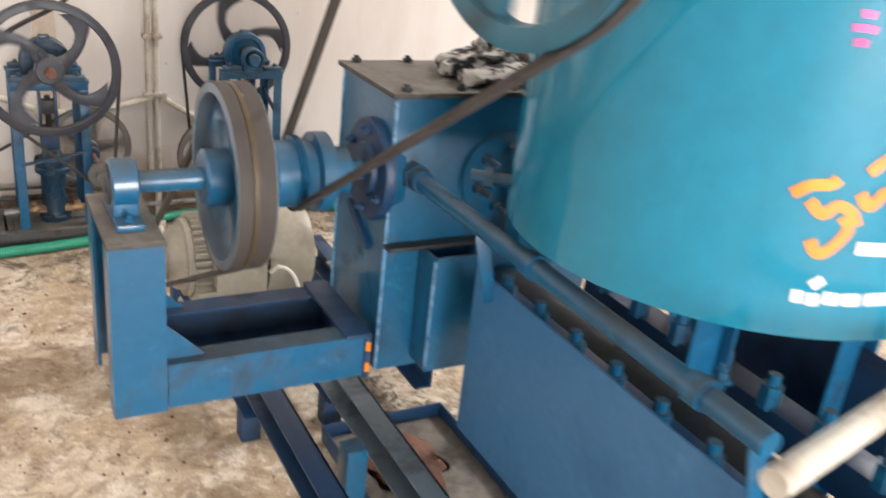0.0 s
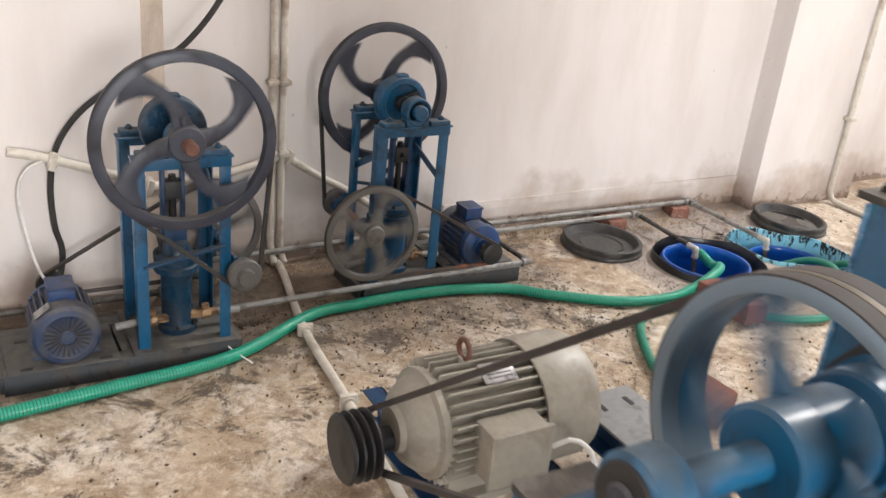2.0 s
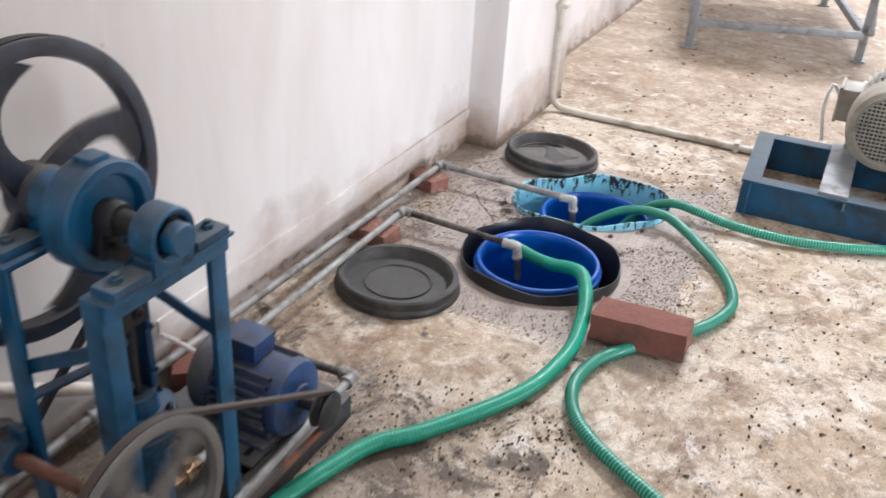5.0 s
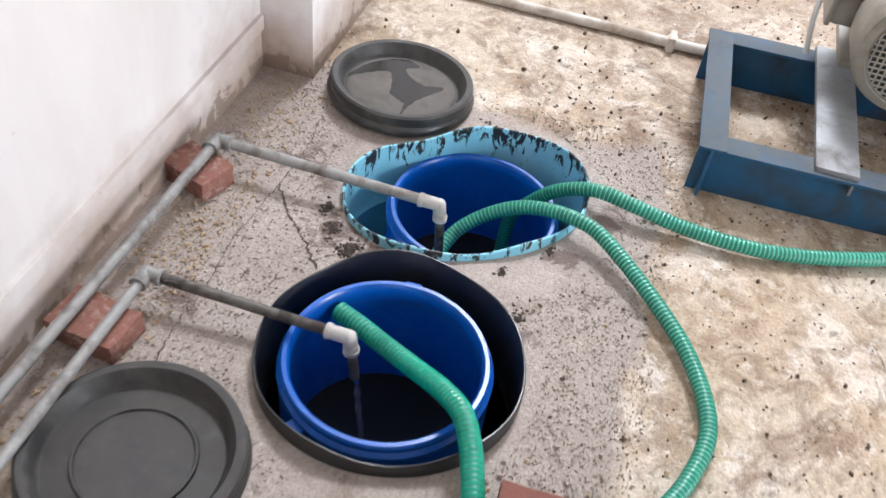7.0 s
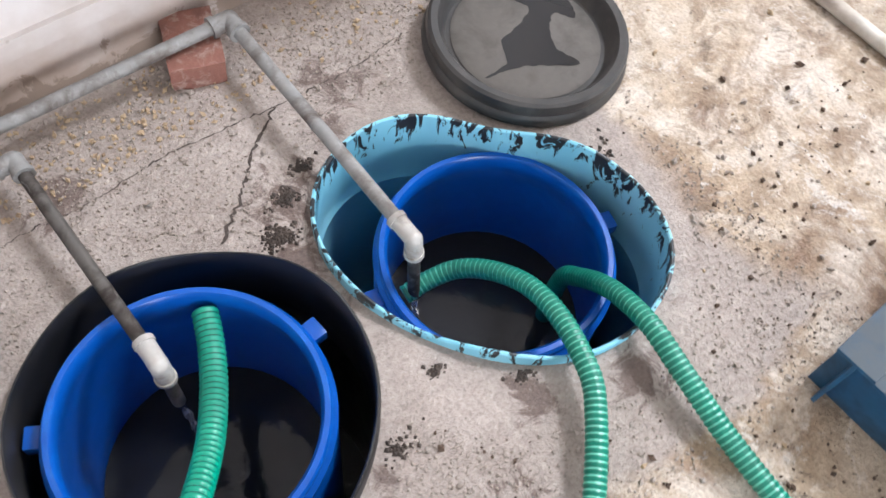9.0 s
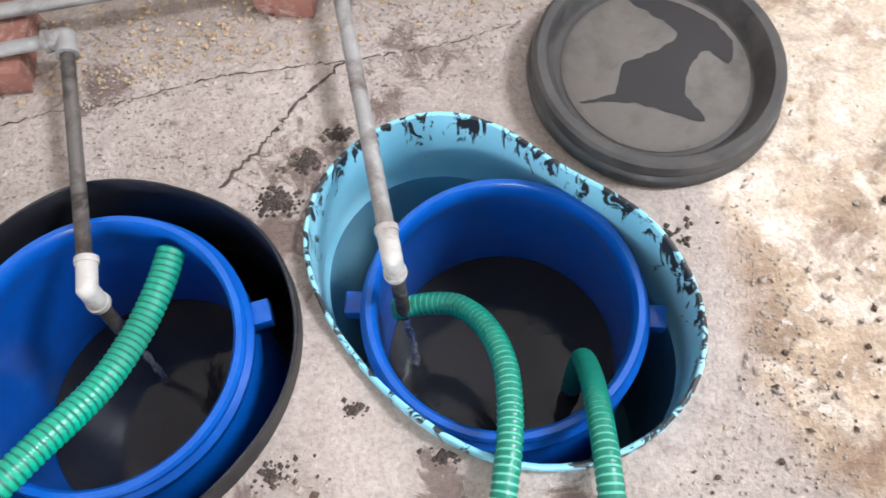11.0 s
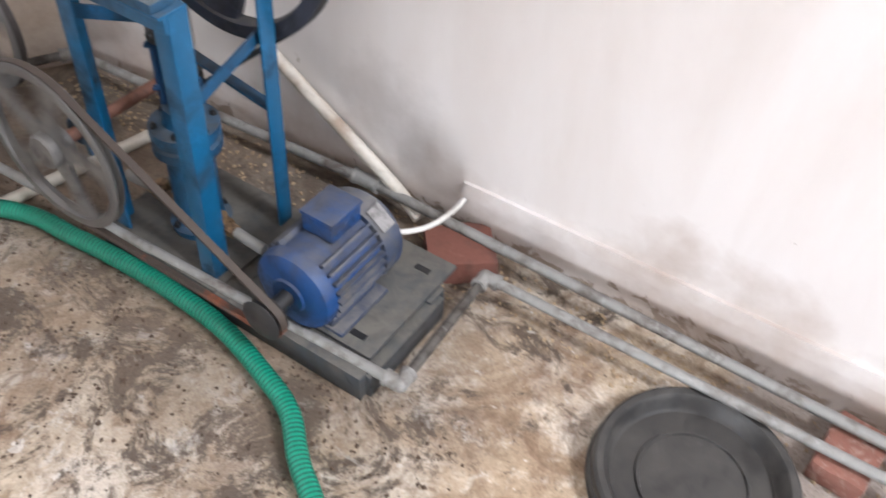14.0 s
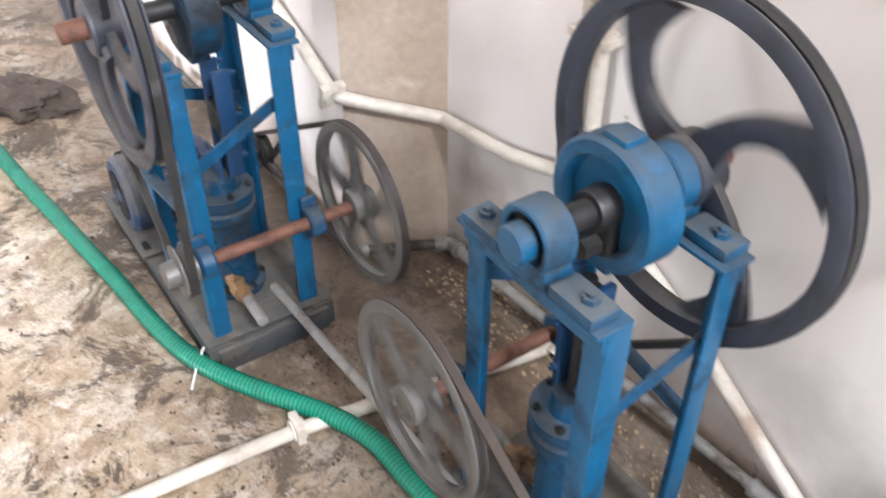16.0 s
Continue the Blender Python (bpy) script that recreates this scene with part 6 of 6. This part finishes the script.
for y in (1.125, 0.505):
    bm = B()
    span(bm, (0.764, y, SZ - 0.02), (0.793, y - 0.004, 0.715), 0.005, 0.024, 0.001)
    part("strap", bm, BLUE_LIGHT, tie, "flat strap from the rod to the panel")

bm = B()
rod(bm, (0.705, 0.372, 0.885), (1.25, 0.47, 0.935), 0.0165)
solo("white_tube", bm, PVC, "dusty white plastic tube laid across the press", "tube")
bed = thing("machine_bed", OFF, "blue steel channels under the machine", "frame")
for x in (0.56, 0.74):
    bm = B()
    channel(bm, (x, 0.25, 0.265), (x, 1.72, 0.265), 0.05, 0.08)
    part("rail", bm, NAVY if x < 0.6 else PULLEY, bed)
for x, y, h_ in ((0.66, 1.34, 0.30), (0.66, 0.45, 0.30), (1.16, 1.60, 0.43), (1.16, 0.60, 0.43)):
    bm = B()
    box(bm, x, y, h_ / 2 - 0.004, 0.045, 0.05, h_, 0.003)
    part("leg", bm, BLUE, bed, "blue leg")
bm = B()
box(bm, 0.90, 1.50, 0.43, 0.42, 0.08, 0.02, 0.002)
part("cross_bar", bm, NAVY, bed)


# ---- the motor frame and table farther off ----
mf = thing("equipment_stand", pose(3.024, 2.78, 0), "low blue welded frame that carries a beige motor", "frame")
for (x0, y0), (x1, y1) in (((0, 0), (0.43, 0.018)), ((0, 0), (0.03, -1.0)), ((0.43, 0.018), (0.46, -1.0)), ((0.03, -1.0), (0.46, -1.0))):
    bm = B()
    a, b = Vector((x0, y0, 0.065)), Vector((x1, y1, 0.065))
    d_ = (b - a).normalized()
    nrm = Vector((d_.y, -d_.x, 0))
    rot = Matrix((d_, -nrm, Vector((0, 0, 1)))).transposed().to_4x4()
    box(bm, *((a + b) / 2 - Vector((0, 0, 0.005))), (b - a).length + 0.05, 0.006, 0.12, 0.001, rot)
    box(bm, *((a + b) / 2 + Vector((0, 0, 0.055)) ), (b - a).length + (0.05 if abs(d_.x) > 0.5 else -0.056), 0.056, 0.007, 0.001, rot)
    part("channel", bm, DUSTY_BLUE, mf)
for y in (-0.24, -0.52):
    bm = B()
    box(bm, 0.23, y, 0.128, 0.48, 0.085, 0.012, 0.002)
    box(bm, 0.23, y - 0.038, 0.105, 0.48, 0.006, 0.04, 0.001)
    part("slide_plate", bm, TABLE, mf, "grey drilled slide plate")
big_motor(pose(3.66, 2.425, 0.285) @ pose(0, 0, 0, 0, 0, 180), "beige finned motor on a low blue frame, fan grille outwards")
conduit("motor_wire", [(3.43, 2.60, 0.31), (3.38, 2.63, 0.36), (3.36, 2.64, 0.28), (3.38, 2.62, 0.17)], 0.006, "white wire loop at the beige motor", material=WIRE_WHITE, category="cable")

tb = thing("steel_table", pose(0, 0, 0), "grey steel table with braced legs", "table")
LEGS = [(4.885, 3.375), (5.195, 2.585), (6.12, 3.65), (6.43, 2.87)]
for x, y in LEGS:
    bm = B()
    box(bm, x, y, 0.375, 0.04, 0.04, 0.75, 0.002)
    box(bm, x, y, 0.004, 0.07, 0.07, 0.008)
    part("leg", bm, TABLE, tb)
for i, j in ((0, 1), (2, 3), (0, 2), (1, 3)):
    bm = B()
    a, b = Vector((*LEGS[i], 0.13)), Vector((*LEGS[j], 0.13))
    span(bm, a, b, 0.035, 0.035, 0.001)
    part("rail", bm, TABLE, tb)
    bm = B()
    span(bm, a + Vector((0, 0, 0.58)), b + Vector((0, 0, 0.58)), 0.035, 0.035, 0.001)
    part("rail", bm, TABLE, tb)
bm = B()
span(bm, (5.17, 2.56, 0.14), (5.50, 2.65, 0.70), 0.03, 0.03)
part("brace", bm, TABLE, tb)
bm = B()
box(bm, 5.63, 3.09, 0.757, 1.32, 0.86, 0.014, 0.002, Matrix.Rotation(radians(13), 4, "Z"))
part("top", bm, TABLE, tb)


heap = B()
bmesh.ops.create_icosphere(heap, subdivisions=4, radius=1.0)
for v in heap.verts:
    k = 1 + 0.35 * noise.noise(v.co * 2.2) + 0.18 * noise.noise(v.co * 7) + 0.08 * noise.noise(v.co * 19)
    v.co = Vector((v.co.x * 0.16 * k, v.co.y * 0.10 * k, max(v.co.z * 0.05 * k, -0.002)))
solo("residue", heap, SILT, "dark brown heap of damp press residue on the floor", "heap", at=pose(-0.78, 3.10, 0, 0, 0, 30))


# ---- crumbs on the floor ----
def crumbs(name, n, seed, xs, ys, size, material, label):
    rnd = random.Random(seed)
    verts, faces = [], []
    k = 0
    while k < n:
        x, y = rnd.uniform(*xs), rnd.uniform(*ys)
        if math.hypot(x - DRUM_K[0], y - DRUM_K[1]) < 0.25 or math.hypot(x - DRUM_T[0], y - DRUM_T[1]) < 0.29 or noise.noise(Vector((x * 2.2, y * 2.2, seed))) < rnd.uniform(-0.6, 0.35):
            continue
        k += 1
        s = size * rnd.uniform(0.35, 1.0) ** 1.6
        m = pose(x, y, s * 0.35, rnd.uniform(0, 60), rnd.uniform(0, 60), rnd.uniform(0, 360))
        b = len(verts)
        for vx, vy, vz in ((1, 0, 0), (-1, 0, 0), (0, 0.7, 0), (0, -0.7, 0), (0, 0, 0.6), (0, 0, -0.6)):
            j = rnd.uniform(0.7, 1.15)
            verts.append(m @ Vector((vx * s * j, vy * s * j, vz * s * j)))
        faces += [(b + i, b + j, b + l) for i, j, l in ((0, 2, 4), (2, 1, 4), (1, 3, 4), (3, 0, 4), (2, 0, 5), (1, 2, 5), (3, 1, 5), (0, 3, 5))]
    me = bpy.data.meshes.new(name)
    me.from_pydata(verts, [], faces)
    me.materials.append(material)
    return tagged(new(name, me), label, "debris", kind="stuff")


crumbs("floor_specks", 3600, 21, (1.1, 4.2), (1.6, 3.1), 0.0042, PEBBLE, "small dark seed specks scattered over the floor")
crumbs("seed_crumbs", 1500, 5, (-0.6, 4.6), (1.2, 3.15), 0.0080, PEBBLE, "dark seed crumbs scattered over the floor")
crumbs("shell_crumbs", 260, 8, (1.9, 5.0), (2.0, 3.66), 0.0085, PEBBLE_PALE, "pale nut shells scattered over the floor")
crumbs("grit", 9000, 11, (2.0, 3.15), (2.80, 3.74), 0.0042, GRIT, "fine grit on the cement patch")
crumbs("oily_crumbs", 1500, 17, (0.45, 1.75), (2.85, 3.40), 0.006, PEBBLE, "black oily crumbs round the pump bases")
crumbs("plaster_crumbs", 1500, 19, (0.45, 3.0), (3.60, 3.74), 0.0075, PEBBLE_PALE, "flaked plaster crumbs along the wall")
crumbs("pebbles", 420, 31, (2.0, 3.3), (2.78, 3.74), 0.0085, GRIT, "small stones on the cement patch")
crumbs("far_crumbs", 700, 13, (3.2, 8.0), (0.0, 3.8), 0.011, PEBBLE, "brown crumbs on the far floor")


def clump(x, y, spread, n, seed):
    """Damp black silt heaped in small grains round a point."""
    rnd = random.Random(seed)
    verts, faces = [], []
    for _ in range(n):
        a, q = rnd.uniform(0, 6.28), spread * abs(rnd.gauss(0, 0.55))
        px, py, g = x + q * math.cos(a), y + q * math.sin(a) * 0.7, rnd.uniform(0.0012, 0.0048)
        if math.hypot(px - DRUM_K[0], py - DRUM_K[1]) < 0.228 or math.hypot(px - DRUM_T[0], py - DRUM_T[1]) < ring_t(math.atan2(py - DRUM_T[1], px - DRUM_T[0])) + 0.008:
            continue
        b = len(verts)
        for vx, vy, vz in ((1, 0, 0.2), (-1, 0, 0.2), (0, 1, 0.2), (0, -1, 0.2), (0, 0, 0.9), (0, 0, -0.3)):
            k = g * rnd.uniform(0.7, 1.2)
            verts.append((px + vx * k, py + vy * k, vz * k))
        faces += [(b + i, b + j, b + l) for i, j, l in ((0, 2, 4), (2, 1, 4), (1, 3, 4), (3, 0, 4), (2, 0, 5), (1, 2, 5), (3, 1, 5), (0, 3, 5))]
    me = bpy.data.meshes.new("silt")
    me.from_pydata(verts, [], faces)
    me.materials.append(SILT)
    return tagged(new("silt", me), "damp dark silt beside a sunken drum", "debris", kind="stuff")


for k_, (x, y, sp, n) in enumerate(((2.572, 3.380, 0.026, 330), (2.618, 3.43, 0.022, 200), (2.665, 3.46, 0.016, 110), (2.63, 3.10, 0.02, 40), (2.72, 3.03, 0.03, 60), (3.03, 3.23, 0.04, 60), (2.53, 3.05, 0.035, 60))):
    clump(x, y, sp, n, 40 + k_)


def crack(pts, width, seed):
    """A hairline crack, its two edges jagged."""
    rnd = random.Random(seed)
    bm = B()
    rows = []
    for p in smooth_path([(x, y, 0.0012) for x, y in pts], 0.006):
        q = Vector((rnd.gauss(0, 0.0016), rnd.gauss(0, 0.0016), 0))
        w = width * rnd.uniform(0.25, 1.0)
        rows.append((bm.verts.new(p + q + Vector((w, -w, 0))), bm.verts.new(p + q + Vector((-w, w, 0)))))
    for a, b in zip(rows, rows[1:]):
        bm.faces.new((a[0], a[1], b[1], b[0]))
    return solo("floor_crack", bm, SILT, "thin dark crack in the cement patch", "crack", kind="structure")


crack([(2.504, 3.414), (2.558, 3.46), (2.623, 3.524), (2.689, 3.573)], 0.0022, 51)
crack([(2.20, 3.568), (2.30, 3.58), (2.39, 3.574), (2.50, 3.585), (2.60, 3.580), (2.69, 3.573), (2.83, 3.570), (2.93, 3.585)], 0.0013, 52)

# oil tray under the press
tray = thing("oil_tray", pose(0.97, 1.40, 0.0), "oily black steel tray with press residue under the machine", "tray")
bm = B()
box(bm, 0, 0, 0.008, 0.34, 0.62, 0.006, 0.001)
part("pan", bm, OILY_TOP, tray)
for x, y, w_, d_ in ((0.17, 0, 0.005, 0.63), (-0.17, 0, 0.005, 0.63), (0, 0.315, 0.345, 0.005), (0, -0.315, 0.345, 0.005)):
    bm = B()
    box(bm, x, y, 0.026, w_, d_, 0.045, 0.001)
    part("side", bm, NAVY, tray)
bm = B()
bmesh.ops.create_icosphere(bm, subdivisions=4, radius=1.0)
for v in bm.verts:
    k = 1 + 0.4 * noise.noise(v.co * 2.5) + 0.25 * noise.noise(v.co * 8)
    v.co = Vector((v.co.x * 0.09 * k, v.co.y * 0.12 * k, max(v.co.z * 0.03 * k, 0.0)))
part("residue", bm, RUST, tray, "red-brown press residue", pose(-0.02, 0.14, 0.011))


def at_time(rows, t):
    for (t0, a0), (t1, a1) in zip(rows, rows[1:]):
        if t <= t1:
            return a0 + (a1 - a0) * (t - t0) / (t1 - t0)
    return rows[-1][1]


def motions():
    for ob, c, axis, rate, phase in SPIN:
        rows = []
        per = 1 if not isinstance(rate, list) else 3
        for f in range(0, 481, per):
            t = f / 30
            a = at_time(rate, t) if isinstance(rate, list) else rate * t + phase
            if axis == "lift":
                rows.append((t, pose(c[0], c[1], c[2] + 0.028 * math.sin(radians(a)))))
            elif axis == "y":
                rows.append((t, pose(*c, 0, a, 0)))
            else:
                rows.append((t, pose(*c, a, 0, 0)))
        walk(ob, rows)


motions()
